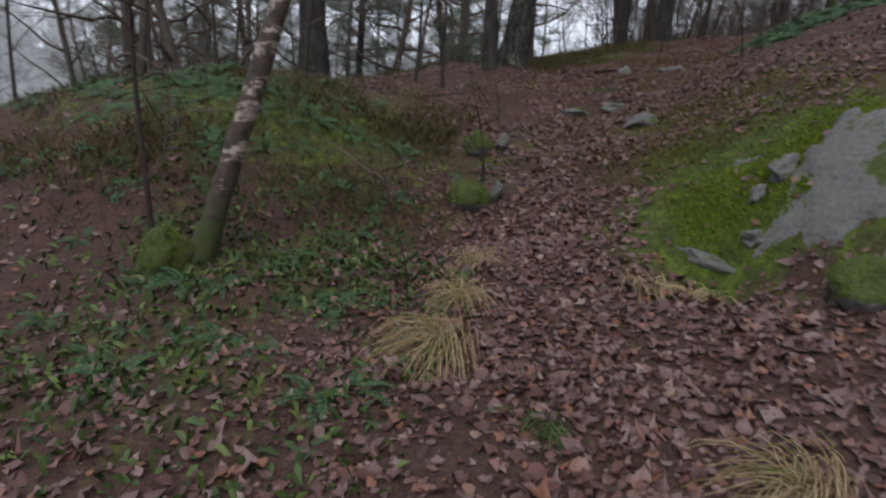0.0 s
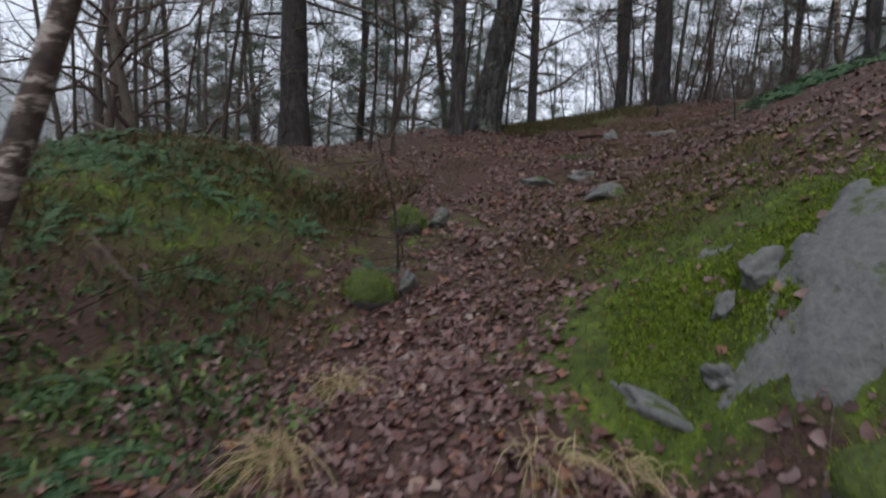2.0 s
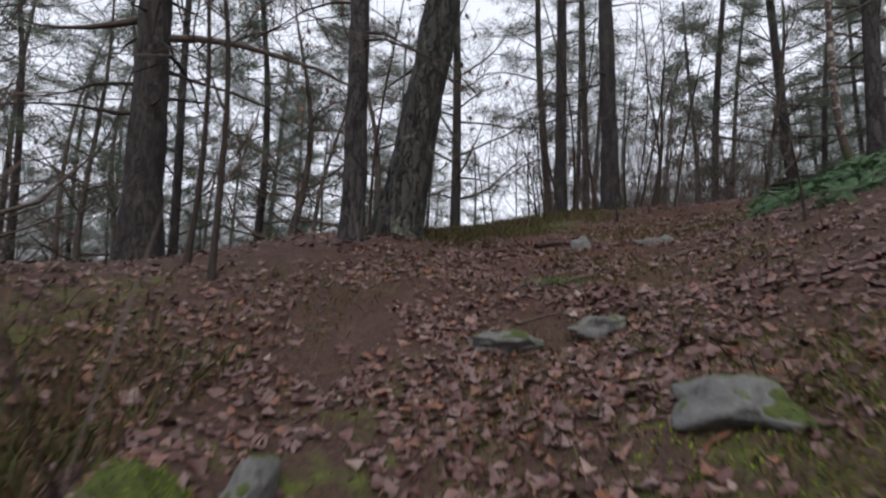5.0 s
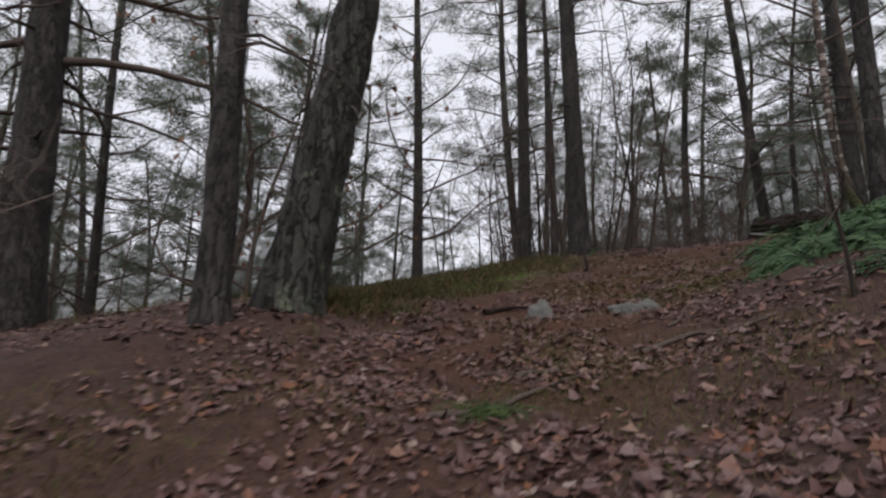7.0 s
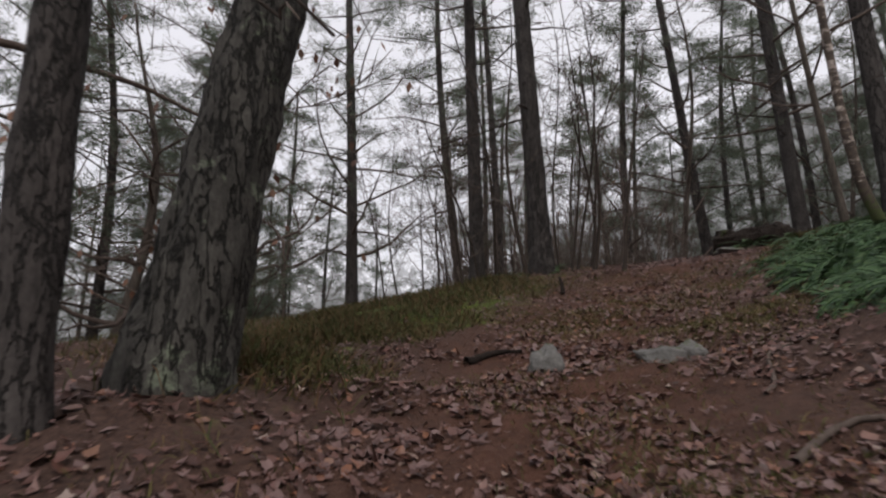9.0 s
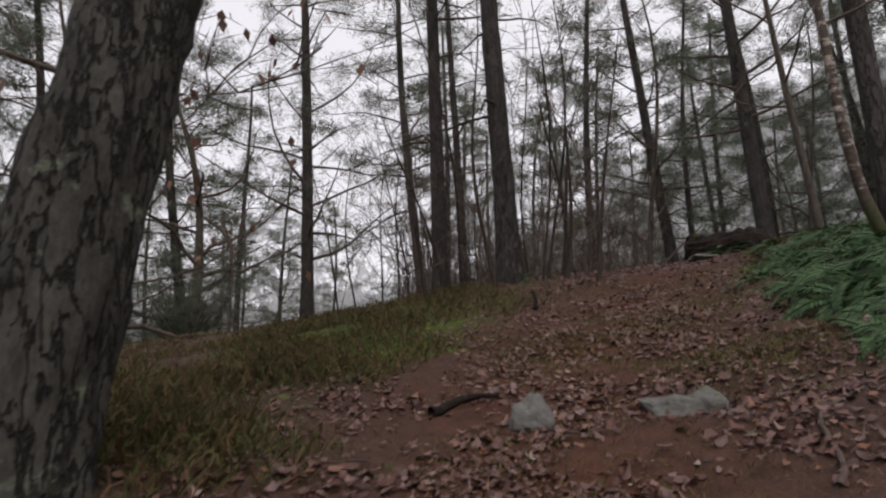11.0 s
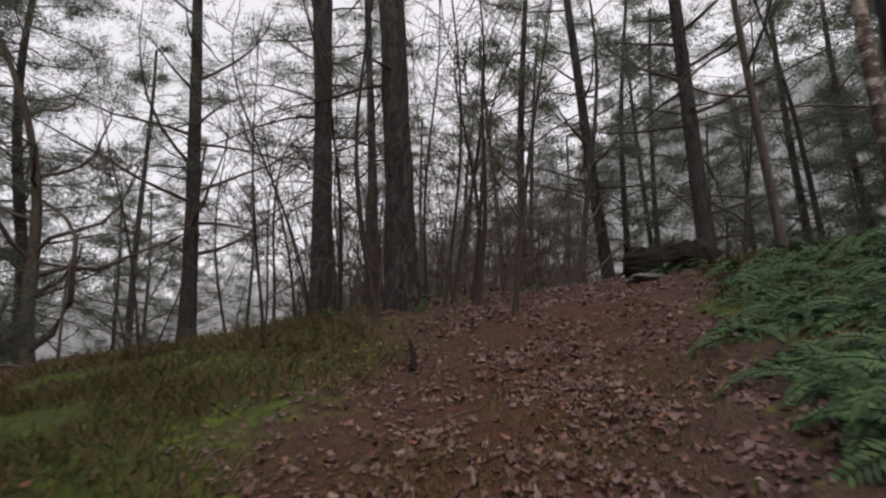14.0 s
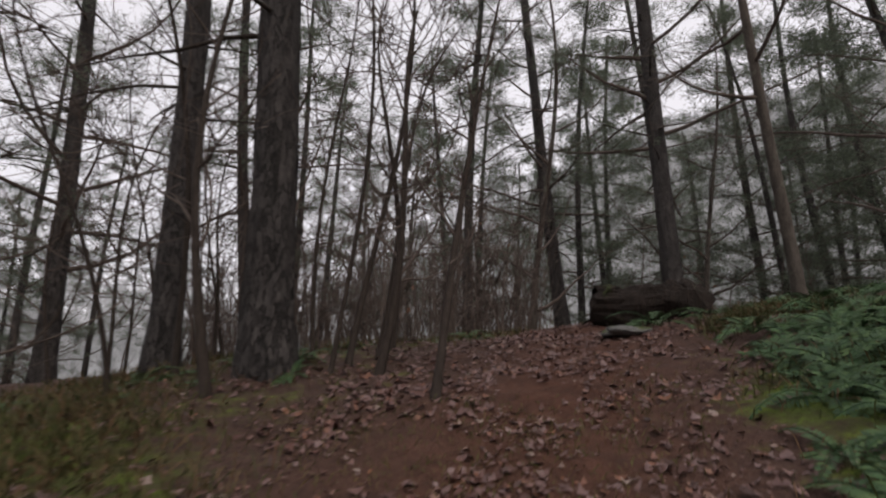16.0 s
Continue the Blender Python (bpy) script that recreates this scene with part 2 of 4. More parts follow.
def mossiness(x, y):
    m = 0.8 * blob(x, y, 2.4, 4.6, 0.65, 0.8) + 0.7 * blob(x, y, 2.05, 4.3, 0.35, 0.35) + 0.5 * blob(x, y, 2.9, 3.9, 0.6, 0.7) + 0.15 * blob(x, y, 2.6, 6.2, 0.8, 1.2)
    m = m + 0.55 * blob(x, y, -1.5, 6.6, 2.4, 1.2) + 0.5 * blob(x, y, 3.0, 14.8, 1.7, 2.4) + 0.3 * blob(x, y, 3.6, 18, 2, 3)
    m = m + 0.45 * blob(x, y, 8.6, 13.6, 1.6, 2.2) + 0.15 * blob(x, y, 5.8, 11.6, 0.9, 0.9) + 0.4 * blob(x, y, 9, 20, 3, 2) + 0.2 * blob(x, y, -0.8, 3.6, 1, 1.2) + 0.1 * blob(x, y, 1.7, 8.8, 0.7, 0.8)
    return m - 0.5 * bareness(x, y)


def bareness(x, y):
    d = trail_distance(x, y)
    return np.clip(1.25 - d / 1.1, 0, 1) * np.clip((y - 8.0) / 2.5, 0, 1)


def surface(x, y):
    """Height of the ground with its small unevenness, at one spot."""
    v = Vector((x, y, 0))
    return float(land(x, y)) + 0.07 * noise.noise(v * 1.3) + 0.03 * noise.noise(v * 4.1) + 0.012 * noise.noise(v * 11)


class Bag:
    """Collects vertices and faces of one mesh."""

    def __init__(self):
        self.v, self.f = [], []

    def tube(self, pts, radii, sides=6, wobble=0.0, cap=True):
        base = len(self.v)
        up = Vector((0, 0, 1))
        for i, p in enumerate(pts):
            a, b = pts[max(0, i - 1)], pts[min(len(pts) - 1, i + 1)]
            d = (b - a).normalized()
            u = d.cross(up if abs(d.z) < 0.9 else Vector((1, 0, 0))).normalized()
            w = d.cross(u)
            for k in range(sides):
                an = 2 * math.pi * k / sides
                r = radii[i]
                off = u * math.cos(an) + w * math.sin(an)
                if wobble:
                    q = p + off * r
                    r *= 1 + wobble * noise.noise(Vector((q.x * 9, q.y * 9, q.z * 2.2))) + wobble * 0.6 * noise.noise(Vector((q.x * 24, q.y * 24, q.z * 7)))
                self.v.append(p + off * r)
        for i in range(len(pts) - 1):
            for k in range(sides):
                k2 = (k + 1) % sides
                self.f.append((base + i * sides + k, base + i * sides + k2, base + (i + 1) * sides + k2, base + (i + 1) * sides + k))
        if cap:
            self.v.append(pts[-1] + (pts[-1] - pts[-2]).normalized() * radii[-1] * 0.5)
            t = len(self.v) - 1
            o = base + (len(pts) - 1) * sides
            for k in range(sides):
                self.f.append((o + k, o + (k + 1) % sides, t))

    def blade(self, p, d, w, bend=0.0, segs=1):
        """A thin pointed leaf from p along d, of half width w."""
        side = d.cross(Vector((random.uniform(-1, 1), random.uniform(-1, 1), random.uniform(-1, 1)))).normalized() * w
        b = len(self.v)
        if segs == 1:
            self.v += [p - side, p + side, p + d]
            self.f.append((b, b + 1, b + 2))
        else:
            mid = p + d * 0.55 + Vector((0, 0, bend * 0.4))
            self.v += [p - side * 0.6, p + side * 0.6, mid - side, mid + side, p + d - Vector((0, 0, bend))]
            self.f += [(b, b + 1, b + 3, b + 2), (b + 2, b + 3, b + 4)]

    def leaf(self, p, u, w, length, half):
        """A flat pointed oval leaf in the plane of u and w."""
        b = len(self.v)
        self.v += [p, p + u * length * 0.45 + w * half, p + u * length, p + u * length * 0.45 - w * half]
        self.f.append((b, b + 1, b + 2, b + 3))

    def mesh(self, name, material, smooth=True):
        me = bpy.data.meshes.new(name)
        me.from_pydata([tuple(q) for q in self.v], [], self.f)
        me.materials.append(material)
        if smooth:
            me.polygons.foreach_set("use_smooth", [True] * len(me.polygons))
        me.update()
        return me


def part(name, me, parent, label=""):
    ob = new(name, me)
    ob.parent = parent
    return tagged(ob, label) if label else ob


# ---- ground: one sheet, fine near the trail and wide to the horizon ----
def spacing(lo, hi, step, reach, grow=1.16):
    mid = list(np.arange(lo, hi, step))
    left, right, s = [], [], step
    while (not left) or lo - left[-1] < reach:
        s *= grow
        left.append((left[-1] if left else lo) - s)
    s = step
    while (not right) or right[-1] - hi < reach:
        s *= grow
        right.append((right[-1] if right else mid[-1]) + s)
    return np.array(left[::-1] + mid + right)


def build_ground():
    gx, gy = spacing(-4.0, 9.5, 0.07, 600), spacing(-0.5, 19.0, 0.07, 900)
    X, Y = np.meshgrid(gx, gy)
    Z = land(X, Y)
    n1 = np.array([[noise.noise(Vector((x * 1.3, y * 1.3, 0))) * 0.07 + noise.noise(Vector((x * 4.1, y * 4.1, 0))) * 0.03 + noise.noise(Vector((x * 11, y * 11, 0))) * 0.012 for x in gx] for y in gy])
    Z = Z + n1
    nx, ny = len(gx), len(gy)
    me = bpy.data.meshes.new("ground")
    idx = np.arange(nx * ny).reshape(ny, nx)
    quads = np.stack([idx[:-1, :-1], idx[:-1, 1:], idx[1:, 1:], idx[1:, :-1]], -1).reshape(-1, 4)
    me.vertices.add(nx * ny)
    me.vertices.foreach_set("co", np.stack([X, Y, Z], -1).ravel())
    me.loops.add(quads.size)
    me.loops.foreach_set("vertex_index", quads.ravel())
    me.polygons.add(len(quads))
    me.polygons.foreach_set("loop_start", np.arange(0, quads.size, 4))
    me.polygons.foreach_set("loop_total", np.full(len(quads), 4))
    me.polygons.foreach_set("use_smooth", np.ones(len(quads), bool))
    me.update()
    me.validate()
    a = me.attributes.new("moss", "FLOAT", "POINT")
    a.data.foreach_set("value", mossiness(X, Y).ravel())
    a = me.attributes.new("bare", "FLOAT", "POINT")
    a.data.foreach_set("value", bareness(X, Y).ravel())
    me.materials.append(GROUND)
    return tagged(new("ground", me), "brown leaf-strewn forest slope with moss and a trodden trail", "ground", kind="structure")


build_ground()


# ---- trees ----
def bent(p, d, length, n, droop=0.0, jitter=0.1):
    pts, q, d = [p.copy()], p.copy(), d.normalized()
    for _ in range(n):
        d = (d + Vector((random.uniform(-jitter, jitter), random.uniform(-jitter, jitter), random.uniform(-jitter, jitter) + droop))).normalized()
        q = q + d * (length / n)
        pts.append(q.copy())
    return pts


def needle_tuft(bag, p, size, count):
    """A rounded clump of short needle sprays."""
    for _ in range(count):
        d = Vector((random.gauss(0, 1), random.gauss(0, 1), random.gauss(0.3, 0.7))).normalized() * size * random.uniform(0.45, 0.8)
        bag.blade(p + Vector((random.gauss(0, size * 0.42), random.gauss(0, size * 0.42), random.gauss(0, size * 0.26))), d, size * 0.034)


def stem(height, r, lean=(0, 0), curve=0.0, rings=14, flare=0.35, fade=0.35, sweep=(0, 0)):
    """Axis and radii of an upright trunk from the ground."""
    pts, radii = [], []
    ph = random.uniform(0, 6)
    for i in range(rings + 1):
        t = i / rings
        t = t ** 1.25
        pts.append(Vector((lean[0] * height * t + curve * math.sin(ph + t * 4) * t, lean[1] * height * t + curve * math.cos(ph + t * 3) * t, -0.3 + (height + 0.3) * t)))
        bow = 1 - math.exp(-max(0, pts[-1].z) / 0.5)
        pts[-1] += Vector((sweep[0] * bow, sweep[1] * bow, 0))
        radii.append(r * (1 - (1 - fade) * t) * (1 + flare * math.exp(-max(0, pts[-1].z) / (r * 2.2))))
    return pts, radii


def along(pts, radii, t):
    s = t * (len(pts) - 1)
    i = min(int(s), len(pts) - 2)
    f = s - i
    return pts[i].lerp(pts[i + 1], f), radii[i] * (1 - f) + radii[i + 1] * f


def pine(name, label, height, r, lean=(0, 0), curve=0.15, bark=None, sides=12, rings=16, wobble=0.08, low=0.3, stubs=14, limbs=22, tufts=22, tuft_size=0.28, seed=1, spread=1.0, group="", split=False):
    random.seed(seed)
    tree = tagged(new(name), label, "tree", group)
    pts, radii = stem(height, r, lean, curve, rings)
    b = Bag()
    b.tube(pts, radii, sides, wobble)
    part("trunk", b.mesh("trunk", bark or PINE_BARK), tree)
    lb, cb = Bag(), Bag()
    for _ in range(stubs):
        t = random.uniform(0.24 if split else 0.08, max(low + 0.25, 0.4))
        p, rr = along(pts, radii, t)
        a = random.uniform(0, 2 * math.pi)
        q = bent(p, Vector((math.cos(a), math.sin(a), random.uniform(-0.3, 0.35))), random.uniform(0.5, 2.2) * spread, 4, -0.05, 0.22)
        own = Bag() if split else lb
        own.tube(q, [max(0.006, rr * 0.16 * (1 - i / 5)) for i in range(5)], 5)
        if split:
            part("branch", own.mesh("branch", STEM_BARK), tree)
        for _ in range(3):
            s = random.choice(q[1:])
            w = bent(s, Vector((random.gauss(0, 1), random.gauss(0, 1), random.gauss(0, 0.6))), random.uniform(0.2, 0.8), 3, 0, 0.3)
            lb.tube(w, [0.007, 0.006, 0.005, 0.003], 3)
    for i in range(limbs):
        t = low + (1 - low) * (i + random.random()) / limbs
        p, rr = along(pts, radii, min(t, 0.999))
        a = i * 2.4 + random.uniform(-0.6, 0.6)
        length = (1.25 - t) * height * 0.26 * random.uniform(0.6, 1.2) * spread
        q = bent(p, Vector((math.cos(a), math.sin(a), random.uniform(-0.05, 0.5))), length, 6, 0.02, 0.2)
        lb.tube(q, [max(0.008, rr * 0.3 * (1 - k / 7)) for k in range(7)], 5)
        for _ in range(tufts // 4):
            s = q[random.randint(2, 6)]
            w = bent(s, Vector((random.gauss(0, 1), random.gauss(0, 1), random.gauss(0.1, 0.4))), random.uniform(0.3, 0.9) * length * 0.4, 2, 0.05, 0.25)
            lb.tube(w, [0.012, 0.009, 0.004], 3, 0, False)
            for k in range(4):
                c = w[random.randint(1, 2)] + Vector((random.gauss(0, 0.2), random.gauss(0, 0.2), random.gauss(0, 0.1)))
                needle_tuft(cb, c, tuft_size, 22)
    tagged(part("branchwork", lb.mesh("branchwork", TWIG_BARK), tree), kind="stuff")
    if cb.f:
        part("crown", cb.mesh("crown", NEEDLE, False), tree, "dark green needle sprays")
    return tree


def bare_tree(name, label, height, r, lean=(0, 0), curve=0.3, bark=None, sides=9, rings=12, wobble=0.05, low=0.2, limbs=14, twigs=6, seed=1, reach=0.35, up=0.5, leaves=0, group="", age=0.0, crook=0.24, sweep=(0, 0)):
    random.seed(seed)
    tree = tagged(new(name), label, "tree", group)
    pts, radii = stem(height, r, lean, curve, rings, 0.4, 0.15, sweep)
    b = Bag()
    b.tube(pts, radii, sides, wobble)
    me = b.mesh("trunk", bark or OAK_BARK)
    if age:
        at = me.attributes.new("age", "FLOAT", "POINT")
        at.data.foreach_set("value", [age * max(0.0, 1 - v.co.z / 0.75) for v in me.vertices])
    part("trunk", me, tree)
    lb, cb = Bag(), Bag()
    for i in range(limbs):
        t = low + (1 - low) * (i + random.random()) / limbs
        p, rr = along(pts, radii, min(t, 0.999))
        a = i * 2.4 + random.uniform(-0.7, 0.7)
        length = (1.2 - t * 0.8) * height * reach * random.uniform(0.5, 1.2)
        q = bent(p, Vector((math.cos(a), math.sin(a), up * random.uniform(0.3, 1.6))), length, 7, 0.03, crook)
        lb.tube(q, [max(0.006, rr * 0.5 * (1 - k / 8)) for k in range(8)], 5)
        for _ in range(twigs):
            k = random.randint(2, 7)
            w = bent(q[k], (q[k] - q[k - 1]).normalized() + Vector((random.gauss(0, 0.7), random.gauss(0, 0.7), random.gauss(0.1, 0.5))), length * random.uniform(0.2, 0.55), 3, 0.02, 0.3)
            lb.tube(w, [0.009, 0.007, 0.005, 0.003], 3, 0, False)
            for _ in range(3):
                s = w[random.randint(1, 3)]
                x = bent(s, Vector((random.gauss(0, 1), random.gauss(0, 1), random.gauss(0.2, 0.7))), random.uniform(0.25, 0.7), 2, 0, 0.3)
                lb.blade(x[0], x[-1] - x[0], 0.005, 0.0, 2)
                if leaves and random.random() < leaves:
                    u = Vector((random.gauss(0, 0.4), random.gauss(0, 0.4), -1)).normalized()
                    cb.leaf(x[-1], u, u.cross(Vector((random.gauss(0, 1), random.gauss(0, 1), 0.1))).normalized(), 0.1, 0.03)
    tagged(part("branchwork", lb.mesh("branchwork", TWIG_BARK), tree), kind="stuff")
    if cb.f:
        part("leaves", cb.mesh("leaves", WITHERED, False), tree, "few withered brown leaves")
    return tree


def plant(tree, x, y, turn=0.0, size=1.0, sink=0.05):
    tree.matrix_basis = Matrix.Translation((x, y, surface(x, y) - sink)) @ pose(0, 0, 0, 0, 0, turn) @ Matrix.Scale(size, 4)
    return tree


# trees beside the trail
plant(pine("pine_tree", "big leaning pine with dark scaly bark and pale lichen", 14, 0.222, (0.165, 0.06), 0.1, GREY_BARK, 44, 110, 0.17, 0.5, 5, 14, 16, seed=3, split=True), 1.2, 11.03)
plant(pine("pine_tree", "slender dark brown pine trunk beside the leaning pine", 13, 0.115, (0.005, 0.03), 0.1, PINE_BARK, 28, 60, 0.14, 0.45, 12, 14, 16, seed=5, split=True), 0.84, 10.45)
plant(pine("pine_tree", "tall straight pine with dark bark and dead branches", 17, 0.162, (0.012, 0.0), 0.1, PINE_BARK, 28, 60, 0.12, 0.42, 26, 18, 18, seed=8, split=True), 5.4, 18.94)
plant(pine("pine_tree", "stout straight pine with dark furrowed bark", 17, 0.2, (-0.01, 0.0), 0.1, PINE_BARK, 32, 70, 0.14, 0.42, 16, 18, 18, seed=9, split=True), 6.06, 17.13)
plant(pine("pine_tree", "thick dark pine behind the fern mound", 16, 0.36, (0.0, 0.0), 0.1, PINE_BARK, 24, 40, 0.1, 0.35, 16, 18, 20, seed=11, split=True, spread=1.4), -3.57, 15.75)
plant(pine("pine_tree", "slim straight pine on the crest with layered crown", 19, 0.24, (0.0, 0.0), 0.15, PINE_BARK, 14, 24, 0.08, 0.2, 20, 34, 26, seed=13, split=True), 3.57, 28.18)
plant(pine("pine_tree", "thin reddish pine trunk standing behind the two pines", 17, 0.15, (0.0, 0.0), 0.15, PINE_BARK, 12, 24, 0.08, 0.35, 12, 20, 20, seed=16, split=True), 8.27, 25.2)
plant(pine("pine_tree", "dark upright pine on the crest behind the rotten log", 18, 0.25, (-0.03, 0.0), 0.2, PINE_BARK, 14, 24, 0.08, 0.3, 20, 26, 24, seed=14, split=True), 16.5, 21.0)
plant(pine("pine_tree", "slim pine on the crest leaning a little over", 18, 0.24, (-0.09, 0.0), 0.2, PINE_BARK, 14, 24, 0.08, 0.3, 20, 26, 24, seed=15, split=True), 17.5, 26.0)
plant(bare_tree("birch_tree", "slim leaning birch with mottled bark among the ferns", 8, 0.058, (0.0, 0.0), 0.05, BIRCH, 14, 60, 0.14, 0.4, 14, 6, 22, 0.3, age=0.3, sweep=(-0.32, 0.04)), 7.9, 12.4)
plant(pine("pine_tree", "dark pine trunk standing in the ferns behind the birch", 15, 0.12, (0.01, 0.0), 0.1, PINE_BARK, 16, 30, 0.1, 0.4, 12, 16, 18, seed=18, split=True), 8.35, 12.6)
plant(bare_tree("bare_tree", "dark mottled tree with a pale foot above the ferns", 10, 0.075, (-0.08, 0.0), 0.12, OAK_BARK, 12, 30, 0.1, 0.3, 16, 6, 23, 0.3, age=0.3), 11.6, 15.75)
plant(bare_tree("birch_tree", "leaning young birch with flaking pale bark and mossy foot", 7.5, 0.08, (0.32, 0.12), 0.12, BIRCH, 18, 60, 0.16, 0.35, 14, 5, 21, 0.3, age=0.3), -1.47, 4.06)


broad = pine("pine_tree", "spreading pine with crooked limbs and dense dark needle clumps", 14, 0.19, (-0.06, 0.0), 0.6, PINE_BARK, 12, 24, 0.08, 0.22, 10, 34, 44, 0.34, seed=61, spread=1.35, group="spreading pines")
plant(broad, -0.4, 29.5)
for x, y, turn in ((-4.6, 27.5, 120),):
    copy_thing(broad, Matrix.Translation((x, y, surface(x, y) - 0.1)) @ pose(0, 0, 0, 0, 0, turn))


# ---- the wood around ----
def wood():
    random.seed(77)
    spots = [(1.24, 11.0), (0.84, 10.4), (5.3, 18.9), (6, 17.1), (-3.5, 15.8), (3.6, 28.2), (16.5, 21), (17.5, 26), (13.9, 17), (13.2, 15.6), (8.3, 25.2), (0.0, 29.5), (-4.6, 27.5), (5.8, 20.5), (6.6, 22), (7.2, 21.5)]
    firs = [pine("pine_tree", "dark slender pine in the wood with ragged crown", 16 + 1.5 * k, 0.15 + 0.025 * k, (random.uniform(-0.05, 0.05), random.uniform(-0.05, 0.05)), 0.4, None, 9, 14, 0.06, (0.06, 0.12, 0.2, 0.32)[k], 8, 30, 28, 0.36, 40 + k, group="pines of the wood") for k in range(4)]
    lean_firs = [pine("pine_tree", "dark slender pine far back in the wood", 17 + k, 0.18, (random.uniform(-0.05, 0.05), random.uniform(-0.05, 0.05)), 0.4, None, 7, 10, 0, (0.12, 0.2)[k], 3, 24, 20, 0.5, 50 + k, group="pines of the wood") for k in range(2)]
    plant(lean_firs[0], 27.0, 33.0)
    plant(lean_firs[1], 19.0, 36.0)
    oaks = [bare_tree("bare_tree", "leafless young oak with crooked twiggy limbs", 7 + 2 * k, 0.07 + 0.02 * k, (random.uniform(-0.15, 0.15), random.uniform(-0.1, 0.1)), 0.7, None, 7, 12, 0.05, 0.12, 17, 8, 60 + k, 0.36, 0.45, 0.12 if k == 1 else 0, group="bare trees of the wood") for k in range(4)]
    thin = [bare_tree("sapling", "thin leafless brown sapling in the undergrowth", 3 + k, 0.025 + 0.006 * k, (random.uniform(-0.2, 0.2), random.uniform(-0.2, 0.2)), 0.3, TWIG_BARK, 5, 8, 0, 0.1, 8, 3, 70 + k, 0.28, 0.9, 0.15 if k == 0 else 0, group="saplings of the undergrowth") for k in range(3)]
    first = [(firs[0], -5.5, 22.0), (firs[1], 10.5, 34.0), (firs[2], 24.0, 27.0), (firs[3], 8.5, 30.5), (oaks[0], -1.0, 19.5), (oaks[1], -6.5, 19.0), (oaks[2], 14.5, 24.0), (oaks[3], -9.0, 17.0), (thin[0], 8.3, 19.5), (thin[1], 10.2, 21.0), (thin[2], 6.8, 20.5)]
    for i, (ob, x, y) in enumerate(first):
        plant(ob, x, y, i * 50)
        spots.append((x, y))
    for kind, count, gap, near, power, lo, hi in ((firs, 20, 3.0, 19, 0.75, -52, 76), (firs, 8, 2.0, 16, 0.7, -40, -2), (lean_firs, 9, 2.2, 27, 0.9, 26, 80), (lean_firs, 9, 2.2, 15, 0.8, 50, 84), (oaks, 24, 1.9, 12, 0.8, -52, 70), (thin, 60, 0.7, 10, 1.0, -52, 74), (oaks, 16, 1.6, 8, 0.9, -64, -20)):
        made = tries = 0
        while made < count and tries < 9000:
            tries += 1
            a, d = radians(random.uniform(lo, hi)), 6 + 46 * random.random() ** power
            x, y = 2 + d * math.sin(a), 8 + d * math.cos(a)
            if float(trail_distance(x, y)) < 2.6 or min(math.hypot(x - u, y - v) for u, v in spots) < gap:
                continue
            if kind is firs and hi > 10 and a < -0.12 and random.random() < 0.6:
                continue
            if d < near and a > -0.55 and (a < 0.95 or d < 12) or (y < 12 and x > -6 and x < 12):
                continue
            spots.append((x, y))
            s = random.uniform(0.8, 1.2)
            copy_thing(random.choice(kind), Matrix.Translation((x, y, surface(x, y) - 0.1)) @ pose(0, 0, 0, random.uniform(-4, 4), random.uniform(-4, 4), random.uniform(0, 360)) @ Matrix.Scale(s, 4))
            made += 1


wood()


plant(bare_tree("bare_tree", "old crooked leafless oak with twisting limbs", 9, 0.17, (-0.1, 0.0), 0.8, OAK_BARK, 10, 16, 0.1, 0.1, 16, 8, 31, 0.55, 0.3, crook=0.5), 0.4, 25.5)
plant(bare_tree("bare_tree", "crooked leafless oak on the edge of the slope", 8, 0.14, (0.12, 0.0), 0.8, OAK_BARK, 10, 16, 0.1, 0.1, 16, 8, 32, 0.55, 0.3, crook=0.5), -2.2, 21.5)
plant(bare_tree("bare_tree", "crooked leafless oak behind the fern mound", 8, 0.13, (0.1, 0.0), 0.8, OAK_BARK, 10, 16, 0.1, 0.1, 16, 8, 33, 0.5, 0.3, crook=0.5), -7.5, 14.0)
plant(bare_tree("bare_tree", "crooked leafless oak behind the fern mound", 7, 0.12, (-0.1, 0.05), 0.8, OAK_BARK, 10, 16, 0.1, 0.1, 16, 8, 34, 0.5, 0.3, crook=0.5), -5.2, 12.0)


def juniper(label, x, y, width, height, seed):
    random.seed(seed)
    bush = tagged(new("juniper_bush"), label, "bush")
    lb, cb = Bag(), Bag()
    for i in range(26):
        a = random.uniform(0, 2 * math.pi)
        q = bent(Vector((0, 0, -0.05)), Vector((math.cos(a) * 0.6, math.sin(a) * 0.6, random.uniform(0.3, 1.2))), height * random.uniform(0.6, 1.05), 5, 0.06, 0.2)
        lb.tube(q, [0.03, 0.025, 0.02, 0.014, 0.009, 0.005], 5)
        for _ in range(26):
            p = q[random.randint(1, 5)]
            needle_tuft(cb, p + Vector((random.gauss(0, width * 0.1), random.gauss(0, width * 0.1), random.gauss(0, 0.12))), 0.22, 14)
    tagged(part("branchwork", lb.mesh("branchwork", TWIG_BARK), bush), kind="stuff")
    part("foliage", cb.mesh("foliage", NEEDLE, False), bush)
    return plant(bush, x, y)


juniper("dense dark green juniper bush on the slope", 0.5, 21.5, 2.2, 2.1, 51)
juniper("low dark green juniper bush at the edge of the wood", -2.0, 24.0, 2.4, 1.8, 52)


